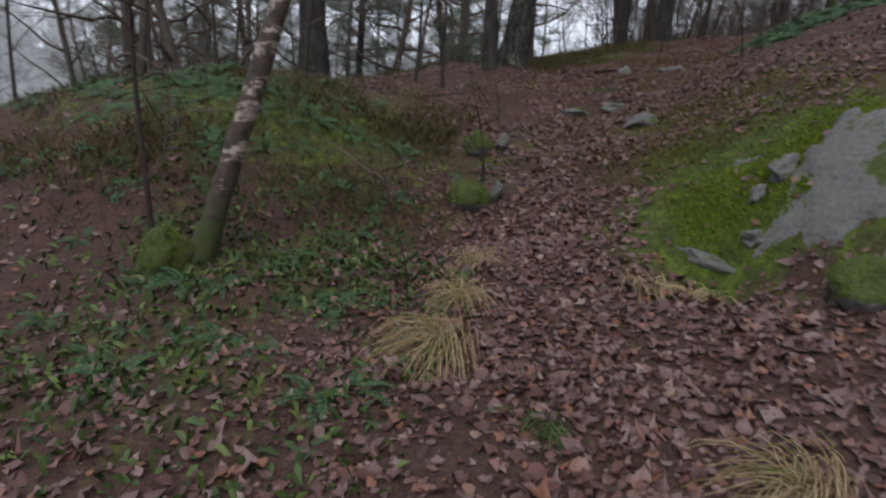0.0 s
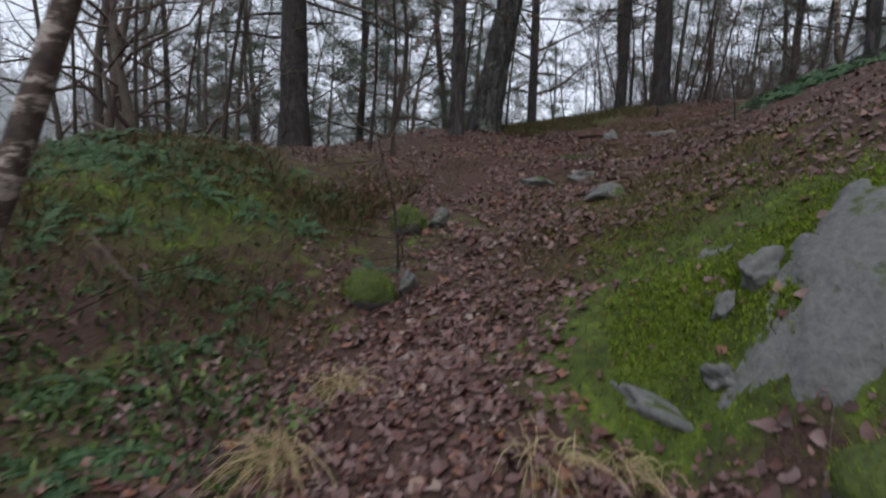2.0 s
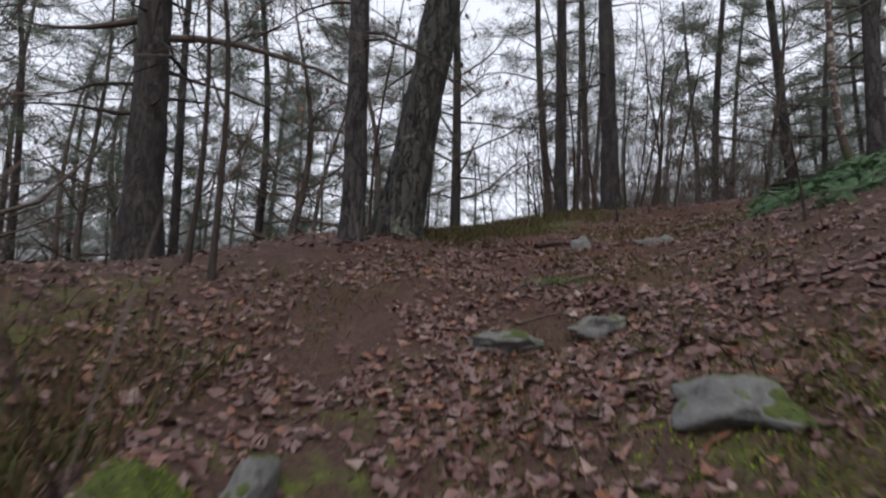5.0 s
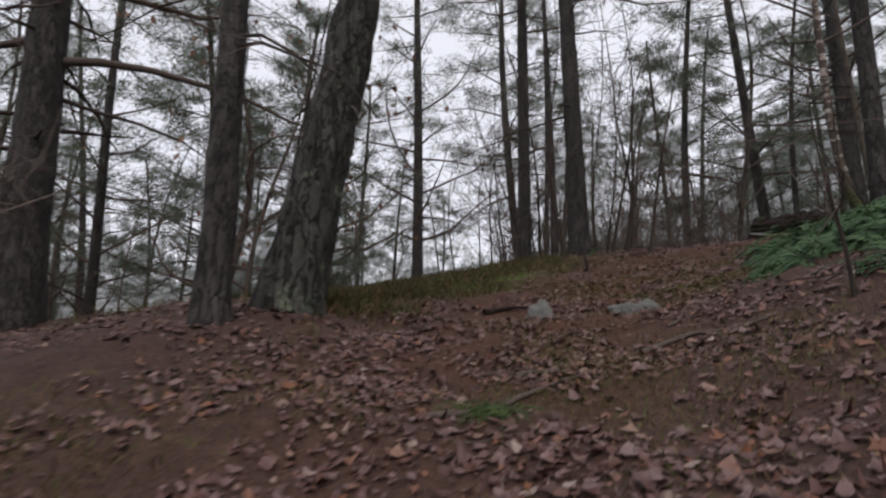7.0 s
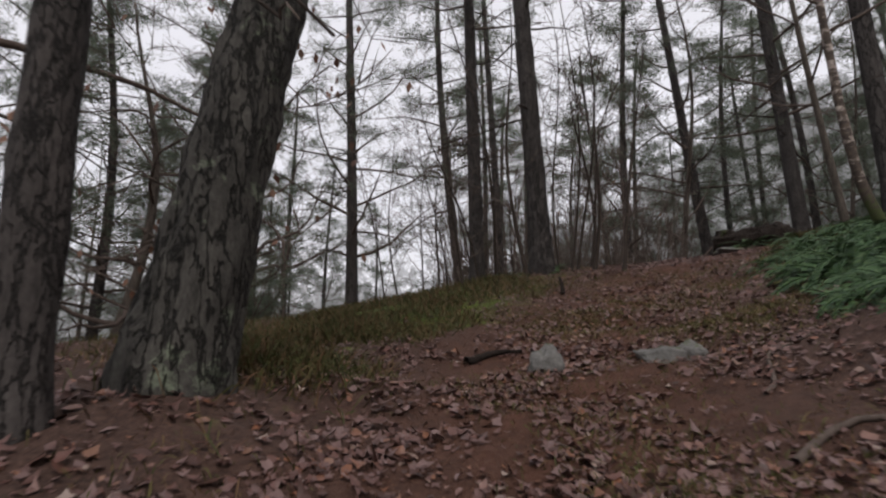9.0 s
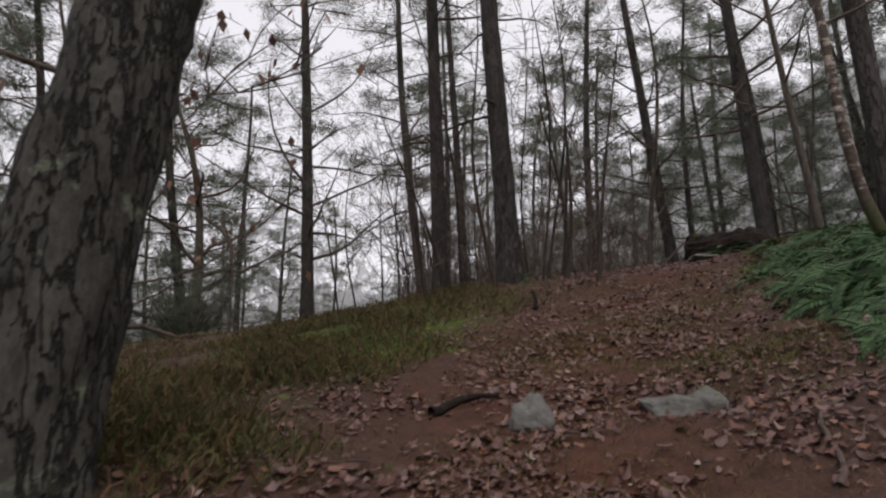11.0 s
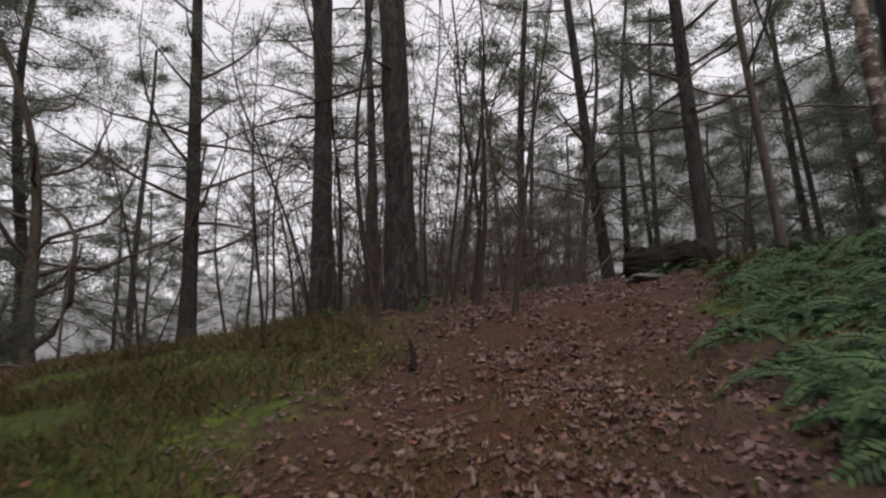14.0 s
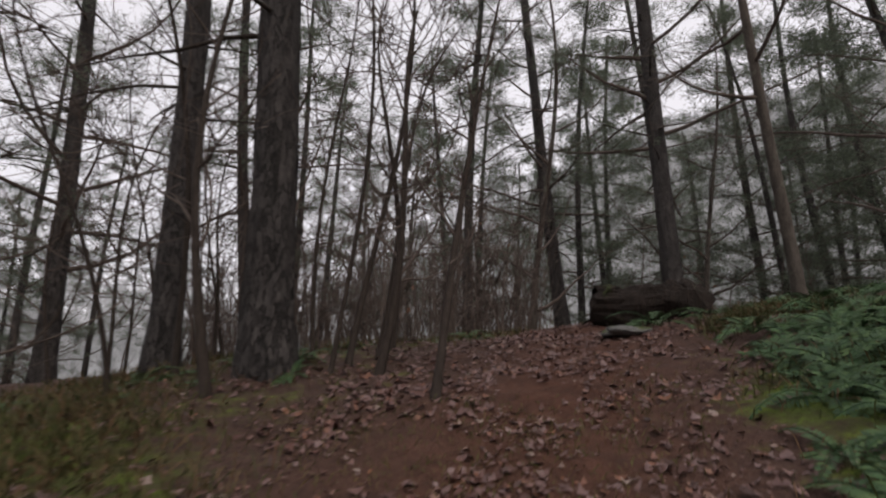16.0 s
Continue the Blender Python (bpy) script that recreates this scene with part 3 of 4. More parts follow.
def far_wood():
    """A pale line of woods, more than fifty metres off, all round, its mist painted as a grey glow."""
    m = bpy.data.materials.new("distant_wood_painted_mist")
    m.use_nodes = True
    n, l = m.node_tree.nodes, m.node_tree.links
    n.remove(n["Principled BSDF"])
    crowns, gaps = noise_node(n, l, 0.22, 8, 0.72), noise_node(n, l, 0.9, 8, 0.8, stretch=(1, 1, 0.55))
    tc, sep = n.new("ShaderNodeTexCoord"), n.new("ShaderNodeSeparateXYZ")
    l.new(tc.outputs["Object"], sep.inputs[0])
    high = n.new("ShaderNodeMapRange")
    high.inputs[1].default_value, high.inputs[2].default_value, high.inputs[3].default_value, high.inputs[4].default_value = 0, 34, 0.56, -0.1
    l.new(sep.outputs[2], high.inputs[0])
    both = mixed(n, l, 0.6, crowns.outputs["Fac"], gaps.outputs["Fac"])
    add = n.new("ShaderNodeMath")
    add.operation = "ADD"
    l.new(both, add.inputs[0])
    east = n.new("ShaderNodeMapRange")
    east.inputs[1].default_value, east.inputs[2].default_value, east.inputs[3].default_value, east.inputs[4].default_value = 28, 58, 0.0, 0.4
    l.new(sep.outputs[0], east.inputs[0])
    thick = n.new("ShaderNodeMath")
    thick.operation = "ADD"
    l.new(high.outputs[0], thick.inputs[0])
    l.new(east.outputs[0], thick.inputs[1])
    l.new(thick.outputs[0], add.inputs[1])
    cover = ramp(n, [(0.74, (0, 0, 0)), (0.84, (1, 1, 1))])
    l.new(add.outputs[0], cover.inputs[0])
    # grey emission paints the mist into the woods; nothing here is a real light
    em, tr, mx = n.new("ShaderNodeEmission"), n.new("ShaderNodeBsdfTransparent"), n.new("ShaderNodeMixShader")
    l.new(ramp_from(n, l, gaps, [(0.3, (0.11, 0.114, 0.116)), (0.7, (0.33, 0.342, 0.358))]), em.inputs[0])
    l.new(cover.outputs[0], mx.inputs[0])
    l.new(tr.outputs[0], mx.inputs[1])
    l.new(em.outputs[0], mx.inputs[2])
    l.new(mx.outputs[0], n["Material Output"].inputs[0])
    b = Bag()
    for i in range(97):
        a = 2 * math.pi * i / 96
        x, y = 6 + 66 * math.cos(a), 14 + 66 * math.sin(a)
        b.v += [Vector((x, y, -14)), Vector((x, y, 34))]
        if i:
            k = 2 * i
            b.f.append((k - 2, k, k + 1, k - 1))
    return tagged(new("backdrop", b.mesh("backdrop", m)), "glowing backdrop of distant woods with mist painted in pale grey", "backdrop", kind="structure")


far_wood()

# ---- thin stems beside the trail ----
def sapling(label, x, y, height, r, lean, limbs=7, seed=1, reach=0.25, curve=0.12):
    return plant(bare_tree("sapling", label, height, r, lean, curve, STEM_BARK, 7, 18, 0.06, 0.25, limbs, 3, seed, reach, 0.9, group="saplings beside the trail"), x, y, 0, 1, 0.02)


sapling("thin brown sapling stem beside the birch", -1.66, 4.1, 3.2, 0.022, (0.0, 0.02), 6, 81)
sapling("thin dark sapling on the bank by the mossy stone", 0.59, 6.0, 1.3, 0.014, (-0.05, 0.0), 2, 82, 0.1)
sapling("thin dark stem rising from the herbs", 0.04, 3.83, 1.0, 0.009, (-0.02, 0.0), 2, 87)
sapling("dark forked sapling at the edge of the ferns", 4.56, 9.3, 1.3, 0.016, (-0.03, 0.02), 5, 88)
sapling("short dark twig standing on the bank", 0.66, 6.12, 0.7, 0.01, (0.05, 0.0), 3, 83)
sapling("crooked dark sapling leaning out of the undergrowth", 6.78, 15.74, 4.6, 0.035, (0.24, 0.06), 10, 84)
for i, (dx, dy, lx, ly, h) in enumerate(((0.42, -0.35, 0.06, 0.0, 6.5), (0.62, -0.2, 0.1, 0.03, 6.0), (0.75, -0.45, 0.16, 0.05, 5.0), (0.5, 0.15, 0.03, 0.1, 6.5), (0.9, -0.1, 0.22, 0.1, 5.2), (-0.4, -0.5, -0.04, 0.05, 6.0), (-1.0, 0.4, -0.12, 0.05, 4.5), (-0.55, 0.8, -0.05, 0.0, 6.5), (1.2, 0.2, 0.1, 0.2, 5.0))):
    sapling("slender grey hazel stem beside the stout pine", 6.0 + dx, 17.13 + dy, h, 0.024 + 0.008 * (i % 3), (lx * 1.5, ly), 11, 90 + i, 0.3, 0.6)
plant(bare_tree("sapling", "young oak holding withered brown leaves", 5.4, 0.026, (0.05, 0.0), 0.3, STEM_BARK, 7, 16, 0.05, 0.25, 16, 6, 86, 0.42, 0.5, 0.75), 0.85, 13.0)
sapling("leafless stem below the tall pine", 4.3, 16.2, 3.5, 0.022, (-0.06, 0.05), 8, 101)
sapling("leafless forked stem on the shoulder of the slope", 3.2, 17.0, 3.0, 0.018, (-0.15, 0.05), 8, 102)
for i, (x, y, h) in enumerate(((-1.6, 7.6, 4.5), (-2.9, 8.2, 5.0), (-4.2, 8.8, 5.5), (0.1, 8.8, 3.8), (-0.4, 9.6, 4.5), (-5.6, 8.0, 5.0), (-3.6, 10.4, 5.5))):
    sapling("slim leafless stem behind the fern mound", x, y, h, 0.028, (0.06 * (-1) ** i, 0.03), 10, 110 + i, 0.26, 0.25)

for i, (x, y, h) in enumerate(((4.9, 20.4, 4.6), (5.5, 21.6, 5.4), (6.1, 20.8, 4.2), (6.6, 22.6, 5.6), (5.1, 23.2, 5.8), (4.3, 21.8, 5.0), (7.2, 21.4, 4.4))):
    sapling("leafless twiggy stem in the hollow behind the pines", x, y, h, 0.03, (0.09 * (-1) ** i, 0.04), 15, 130 + i, 0.42, 0.4)


def brushwood():
    """Twiggy leafless undergrowth behind the crest, past counting."""
    random.seed(205)
    b = Bag()
    for _ in range(620):
        y = random.uniform(20.5, 36)
        x = random.uniform(5.2 + 0.16 * (y - 20), 9 + 0.75 * (y - 16))
        if float(trail_distance(x, y)) < 2.2:
            continue
        h = random.uniform(1.2, 4.2)
        p = Vector((x, y, surface(x, y) - 0.05))
        q = bent(p, Vector((random.gauss(0, 0.18), random.gauss(0, 0.18), 1)), h, 5, 0.03, 0.14)
        b.tube(q, [0.02, 0.017, 0.014, 0.011, 0.008, 0.005], 4, 0, False)
        for _ in range(9):
            k = random.randint(1, 5)
            d = Vector((random.gauss(0, 0.7), random.gauss(0, 0.7), random.uniform(0.2, 1.1))).normalized() * random.uniform(0.3, 1.0)
            b.blade(q[k], d, 0.008, -0.05, 2)
            b.blade(q[k] + d * 0.5, d.cross(Vector((0.3, 0.2, 1))) * random.uniform(-0.7, 0.7) + d * 0.3, 0.006)
    return tagged(new("brushwood", b.mesh("brushwood", TWIG_BARK, False)), "brown leafless twiggy undergrowth behind the crest", "undergrowth", kind="stuff")


brushwood()


# ---- stones ----
def stone(name, label, x, y, size, material, turn=0, tilt=(0, 0), sink=0.35, seed=1, rough=0.22, category="stone", detail=4, level=None, facets=11, deep=(0.62, 0.88)):
    bm = bmesh.new()
    bmesh.ops.create_icosphere(bm, subdivisions=detail, radius=1)
    off = Vector((seed * 7.3, seed * 3.1, 0))
    random.seed(seed)
    cuts = [(Vector((random.gauss(0, 1), random.gauss(0, 1), random.gauss(0, 0.7))).normalized(), random.uniform(*deep)) for _ in range(facets if material is not MOSSY else 4)]
    for v in bm.verts:
        d = v.co.normalized()
        for cn, far in cuts:
            over = d.dot(cn) - far
            if over > 0:
                d = d - cn * over * 0.92
        f = 1 + rough * noise.noise(d * 1.3 + off) * 1.6 + rough * 0.5 * noise.noise(d * 3.1 + off) + rough * 0.22 * noise.noise(d * 8 + off)
        c = noise.cell(d * 1.7 + off)
        v.co = Vector((d.x * f * size[0], d.y * f * size[1], d.z * f * size[2] * (1 + 0.12 * c)))
    for f in bm.faces:
        f.smooth = True
    me = bpy.data.meshes.new(name)
    bm.to_mesh(me)
    bm.free()
    me.materials.append(material)
    ob = tagged(new(name, me), label, category)
    if material is MOSSY:
        random.seed(seed)
        b = Bag()
        for v in me.vertices:
            if v.co.z > -0.3 * size[2]:
                for _ in range(2):
                    b.blade(v.co - v.normal * 0.004, (v.normal + Vector((random.gauss(0, 0.4), random.gauss(0, 0.4), random.gauss(0.2, 0.3)))) * random.uniform(0.012, 0.03), 0.003)
        part("moss", b.mesh("moss", MOSS_BLADE, False), ob, "bright green moss cover")
    ob.matrix_basis = Matrix.Translation((x, y, level or surface(x, y) + size[2] * (1 - 2 * sink))) @ pose(0, 0, 0, tilt[0], tilt[1], turn)
    return ob


def outcrop():
    """A bare granite face breaking through the mossy bank, its rim ragged and half grown over."""
    nx, ny = 110, 100
    gx, gy = np.linspace(2.0, 3.9, nx), np.linspace(2.7, 4.7, ny)
    verts = []
    for y in gy:
        for x in gx:
            v = Vector((x, y, 0))
            shows = 1.4 * float(blob(x, y, 2.87, 3.75, 0.55, 0.52)) - 0.5 + 0.55 * noise.noise(v * 2.6) - 0.8 * float(blob(x, y, 2.25, 3.45, 0.28, 0.3)) + 0.45 * noise.noise(v * 6) + 0.2 * noise.noise(v * 17)
            lift = max(-0.12, min(0.05, 0.22 * shows))
            crease = 0.025 * noise.noise(Vector((x * 2.2 + y, y * 5, 4))) + 0.02 * noise.cell(Vector((x * 2.6 + 0.6 * y, y * 2.1 - x, 2)))
            verts.append((x, y, float(land(x, y)) + 0.07 * noise.noise(v * 1.3) + 0.012 + lift + crease * (lift > 0)))
    faces = [(k * nx + i, k * nx + i + 1, (k + 1) * nx + i + 1, (k + 1) * nx + i) for k in range(ny - 1) for i in range(nx - 1)]
    me = bpy.data.meshes.new("rock_outcrop")
    me.from_pydata(verts, [], faces)
    me.polygons.foreach_set("use_smooth", [True] * len(me.polygons))
    me.materials.append(STONE)
    return tagged(new("rock_outcrop", me), "large grey granite outcrop half covered by bright moss", "rock")


outcrop()
stone("boulder", "pale angular rock poking out of the moss", 2.48, 4.2, (0.13, 0.08, 0.09), STONE, 25, (14, -28), 0.42, 5, 0.36, "boulder")
stone("boulder", "small pale rock edge beside the angular rock", 2.31, 4.17, (0.04, 0.06, 0.085), STONE, 10, (0, 14), 0.36, 6, 0.3, "boulder")
stone("boulder", "mossy rock shoulder at the foot of the bank", 2.5, 3.28, (0.26, 0.18, 0.14), MOSSY, 20, (0, 0), 0.5, 7, 0.2, "boulder")
stone("boulder", "low pale ledge rock edging the trail", 2.02, 4.06, (0.24, 0.07, 0.06), STONE, -38, (0, 10), 0.5, 8, 0.3, "boulder")
stone("boulder", "flat pale rock at the foot of the mossy bank", 2.25, 3.99, (0.08, 0.06, 0.06), STONE, -50, (10, 20), 0.45, 9, 0.4, "boulder")
stone("stone", "moss-covered round stone beside the trail", 0.46, 5.55, (0.19, 0.16, 0.15), MOSSY, 10, (0, 0), 0.3, 10, 0.15)
stone("mossy_mound", "mossy root mound at the foot of the birch", -1.53, 3.98, (0.15, 0.14, 0.24), MOSSY, 10, (0, 28), 0.4, 22, 0.2, "mound")
stone("stone", "grey flat stone leaning on the mossy stone", 0.72, 5.66, (0.06, 0.12, 0.12), STONE, -15, (0, 15), 0.3, 11, 0.25)
stone("stone", "moss-covered stone on the bank by the saplings", 0.57, 6.8, (0.18, 0.16, 0.16), MOSSY, 40, (0, 0), 0.35, 12, 0.15)
stone("stone", "pale stone beside the moss on the bank", 0.86, 6.95, (0.08, 0.17, 0.13), STONE, -10, (0, 10), 0.35, 13, 0.25)
stone("stone", "pale flat rock showing through the leaves", 2.42, 6.93, (0.2, 0.24, 0.1), STONE, 20, (0, -12), 0.42, 14, 0.25)
stone("stone", "low grey rock in the litter beside the trail", 2.43, 8.1, (0.2, 0.14, 0.08), STONE, 30, (0, 0), 0.45, 16, 0.25)
stone("stone", "grey flat rock trodden in the trail", 1.9, 8.05, (0.22, 0.16, 0.07), STONE, 0, (0, 0), 0.42, 15, 0.25)
stone("stone", "whitish rounded stone lying in the leaf litter", 3.5, 11.68, (0.14, 0.1, 0.13), STONE, 10, (0, 0), 0.35, 17, 0.18)
stone("stone", "long grey stone with mossy edge in the litter", 4.3, 11.42, (0.27, 0.13, 0.12), STONE, -25, (0, 6), 0.58, 18, 0.2)
stone("stone", "pale cap of stone beside the trail", 4.42, 11.34, (0.13, 0.09, 0.1), STONE, -25, (0, 10), 0.42, 19, 0.2)
stone("stone", "flat pale stone near the rotten log", 9.7, 16.6, (0.4, 0.25, 0.08), STONE, 20, (0, 0), 0.45, 20, 0.2)


# ---- fallen wood ----
def stick(label, x, y, length, r, turn, seed=1, material=None, bendy=0.12, rise=0.0, name="stick"):
    random.seed(seed)
    a = radians(turn)
    n = 8
    pts = []
    for i in range(n + 1):
        t = i / n - 0.5
        px, py = x + math.cos(a) * t * length, y + math.sin(a) * t * length
        side = bendy * length * math.sin(t * 5 + seed)
        px, py = px - math.sin(a) * side, py + math.cos(a) * side
        pts.append(Vector((px, py, surface(px, py) + r * 0.7 + rise * (i / n))))
    b = Bag()
    b.tube(pts, [r * (1 - 0.6 * i / n) for i in range(n + 1)], 7, 0.15)
    return tagged(new(name, b.mesh(name, material or TWIG_BARK)), label, "stick", "sticks on the forest floor")


stick("dark rotten stick lying across the trail", 3.28, 12.16, 0.5, 0.035, 8, 1, ROTTEN)
stick("dead branch lying in the leaves", 3.9, 9.72, 0.75, 0.02, -9, 2)
stick("short pale broken stick in the litter", 2.9, 9.5, 0.4, 0.018, -10, 3)
stick("pale bent twig on the trail", 1.75, 6.55, 0.5, 0.008, -70, 4)
stick("short broken stick on the mossy bank", 1.55, 5.6, 0.28, 0.01, 55, 5)
stick("dark fallen branch across the upper trail", 2.6, 9.2, 0.9, 0.02, 12, 6)
stick("dead branch lying on the upper slope", 4.4, 10.6, 0.8, 0.015, 20, 7)
stick("bent dry twig among the leaves", 1.9, 3.3, 0.6, 0.006, -50, 8)
stick("thin dry twig among the leaves", 1.3, 3.0, 0.5, 0.005, 40, 9)
stick("short dead branch beside the herbs", -0.6, 3.2, 0.6, 0.008, -20, 10)
stick("upright broken snag beside the trail", 5.25, 14.82, 0.1, 0.035, 80, 11, ROTTEN, 0.1, 0.2, "snag")
for i in range(26):
    random.seed(300 + i)
    t = random.random()
    k = int(t * 9) + 1
    x, y = TRAIL[k][0] + random.gauss(0, 1.3), TRAIL[k][1] + random.gauss(0, 0.9)
    stick("thin brown twig on the leaf litter", x, y, random.uniform(0.25, 0.8), random.uniform(0.004, 0.01), random.uniform(0, 180), 300 + i)


def rotten_log():
    random.seed(5)
    base = tagged(new("fallen_log"), "dark rotten fallen log with torn roots and moss", "log")
    a, b = Vector((10.62, 17.85, 0)), Vector((11.35, 16.95, 0))
    pts = []
    for i in range(23):
        p = a.lerp(b, i / 22)
        pts.append(Vector((p.x + 0.05 * math.sin(i * 1.3), p.y, surface(p.x, p.y) + 0.22 + 0.03 * math.sin(i * 0.9))))
    bag = Bag()
    bag.tube(pts, [0.27 + 0.06 * math.exp(-((i - 4) / 4) ** 2) for i in range(23)], 30, 0.28)
    part("trunk", bag.mesh("trunk", ROTTEN, False), base)
    for i in range(12):
        bag = Bag()
        d = Vector((random.uniform(-1, 0.3), random.uniform(-0.6, 0.8), random.uniform(-0.3, 0.7)))
        q = bent(pts[random.randint(1, 6)], d, random.uniform(0.25, 0.5), 5, -0.05, 0.35)
        bag.tube(q, [0.05 * (1 - k / 6.5) for k in range(6)], 6, 0.15)
        part("root", bag.mesh("root", ROTTEN), base)


rotten_log()


# ---- ferns, herbs, grass tufts ----
def frond_mesh(seed, length=0.42):
    random.seed(seed)
    b = Bag()
    rise = random.uniform(0.45, 0.9)
    out, side = Vector((1, 0, 0)), Vector((0, 1, 0))
    bow = random.uniform(-0.12, 0.12)
    pts = [out * (length * t) + side * (bow * length * t * t) + Vector((0, 0, length * (rise * t - 0.75 * t * t))) for t in np.linspace(0, 1, 9)]
    b.tube(pts, [0.003] * 9, 3, 0, False)
    for k in range(1, 18):
        t = 0.12 + 0.86 * k / 18
        s = t * 8
        j = min(int(s), 7)
        p = pts[j].lerp(pts[j + 1], s - j)
        fwd = (pts[j + 1] - pts[j]).normalized()
        w = length * 0.24 * (1 - t) ** 0.6 * min(1, t * 4)
        for sgn in (-1, 1):
            u = (side * sgn + fwd * 0.35 + Vector((0, 0, random.uniform(-0.2, 0.1)))).normalized()
            b.leaf(p, u, fwd, w * random.uniform(0.85, 1.1), length * 0.024)
    return b.mesh("frond", FERN, False)


FRONDS = [frond_mesh(400 + k, 0.3 + 0.03 * k) for k in range(7)]


def fern(seed):
    random.seed(seed)
    base = new("fern")
    n = random.randint(8, 10)
    for i in range(n):
        f = part("frond", random.choice(FRONDS), base)
        f.matrix_basis = pose(0, 0, 0, random.uniform(-15, 15), random.uniform(-12, 18), i * 360 / n + random.uniform(-22, 22)) @ Matrix.Scale(random.uniform(0.75, 1.2), 4)
    return base


def slope_turn(x, y):
    n = Vector((float(land(x - 0.2, y) - land(x + 0.2, y)) / 0.4, float(land(x, y - 0.2) - land(x, y + 0.2)) / 0.4, 1)).normalized()
    return Vector((0, 0, 1)).rotation_difference(n).to_matrix().to_4x4()


# the lower edge of the ferns on the bank
EDGE_X, EDGE_Y = (4.6, 5.0, 5.4, 5.9, 6.7, 7.0, 7.8, 8.7, 10.2), (9.2, 10.3, 10.9, 11.8, 12.4, 13.0, 13.8, 14.3, 15.6)


def ferns():
    models = [fern(420 + k) for k in range(5)]
    fresh = list(models)
    areas = [((-2.3, 6.8), (1.7, 0.55), 75, "green evergreen fern on the mossy mound", "ferns on the mound", 0.75),
             ((-5.0, 7.0), (1.6, 0.6), 26, "green evergreen fern on the mossy mound", "ferns on the mound", 0.75),
             ((-1.6, 5.2), (1.2, 0.6), 26, "small fern low on the leafy bank", "ferns on the mound", 0.6),
             ((-0.8, 3.7), (0.6, 0.7), 30, "small fern low on the leafy bank", "ferns on the mound", 0.5),
             ((8.3, 12.3), (1.5, 0.75), 85, "lush green fern on the bank above the trail", "ferns on the bank", 1.15),
             ((10.0, 14.4), (1.2, 1.0), 95, "lush green fern on the bank above the trail", "ferns on the bank", 1.15),
             ((12.6, 16.0), (1.2, 0.6), 30, "lush green fern on the bank above the trail", "ferns on the bank", 0.9),
             ((7.6, 11.7), (0.7, 0.45), 40, "lush green fern on the bank above the trail", "ferns on the bank", 1.0),
             ((6.6, 11.2), (0.6, 0.35), 18, "lush green fern on the bank above the trail", "ferns on the bank", 0.9),
             ((5.9, 10.6), (0.45, 0.6), 48, "lush green fern on the bank above the trail", "ferns on the bank", 1.0),
             ((5.3, 9.8), (0.35, 0.4), 16, "lush green fern on the bank above the trail", "ferns on the bank", 0.8),
             ((6.9, 11.6), (0.6, 0.6), 42, "lush green fern on the bank above the trail", "ferns on the bank", 1.1),
             ((7.8, 13.2), (0.5, 0.4), 26, "lush green fern on the bank above the trail", "ferns on the bank", 1.0),
             ((9.3, 14.3), (0.6, 0.4), 26, "lush green fern on the bank above the trail", "ferns on the bank", 0.9),
             ((9.0, 18.8), (0.8, 0.4), 20, "green fern in the undergrowth by the log", "ferns by the log", 0.8),
             ((13.2, 18.2), (0.8, 0.6), 16, "green fern in the undergrowth by the log", "ferns by the log", 0.8),
             ((5.6, 18.0), (0.8, 0.5), 12, "small green fern at the foot of the pines", "ferns by the pines", 0.7)]
    thicket = Bag()
    random.seed(9)
    for (cx, cy), (sx, sy), count, label, group, size in areas:
        single = (5 < cx < 8 and 9 < cy < 13.5) or cy < 5.5
        for _ in range(count):
            x, y = random.gauss(cx, sx), random.gauss(cy, sy)
            if (x < np.interp(y, EDGE_Y, EDGE_X) - 0.1) if group == "ferns on the bank" else float(trail_distance(x, y)) < (0.9 if y < 6 else 1.5):
                continue
            m = Matrix.Translation((x, y, surface(x, y) - 0.01)) @ slope_turn(x, y) @ pose(0, 0, 0, 0, 0, random.uniform(0, 360)) @ Matrix.Diagonal((k := size * random.uniform(0.7, 1.25), k, k * (1.1 if group == "ferns on the bank" else 1.0), 1))
            if not single:
                for f in random.choice(models).children:
                    o, w = len(thicket.v), m @ f.matrix_basis
                    thicket.v += [w @ v.co for v in f.data.vertices]
                    thicket.f += [tuple(o + k for k in p.vertices) for p in f.data.polygons]
                continue
            if fresh:
                ob = fresh.pop()
                ob.matrix_basis = m
            else:
                src = random.choice(models)
                ob = copy_thing(src, Matrix.Identity(4))
                ob.matrix_basis = m
            tagged(ob, label, "fern", group)
    tagged(new("fern_thicket", thicket.mesh("fern_thicket", FERN, False)), "dense green ferns covering the mound and the upper bank", "ferns", kind="stuff")


ferns()


def dry_tuft(label, x, y, count, length, seed, lean=(0.3, -0.3), material=None, spread=0.8):
    random.seed(seed)
    b = Bag()
    for _ in range(count):
        a = random.uniform(0, 2 * math.pi)
        L = length * random.uniform(0.5, 1.2)
        d = Vector((math.cos(a) * spread + lean[0], math.sin(a) * spread + lean[1], random.uniform(0.35, 1.0))).normalized()
        p = Vector((random.gauss(0, 0.05), random.gauss(0, 0.05), -0.01))
        pts = [p + d * (L * t) - Vector((0, 0, 0.75 * L * t * t)) for t in (0, 0.35, 0.7, 1)]
        b.tube(pts, [0.003, 0.0028, 0.0022, 0.001], 3, 0, False)
    ob = tagged(new("grass_tuft", b.mesh("grass_tuft", material or DRY)), label, "grass", "dry grass tufts")
    ob.matrix_basis = Matrix.Translation((x, y, surface(x, y)))
    return ob


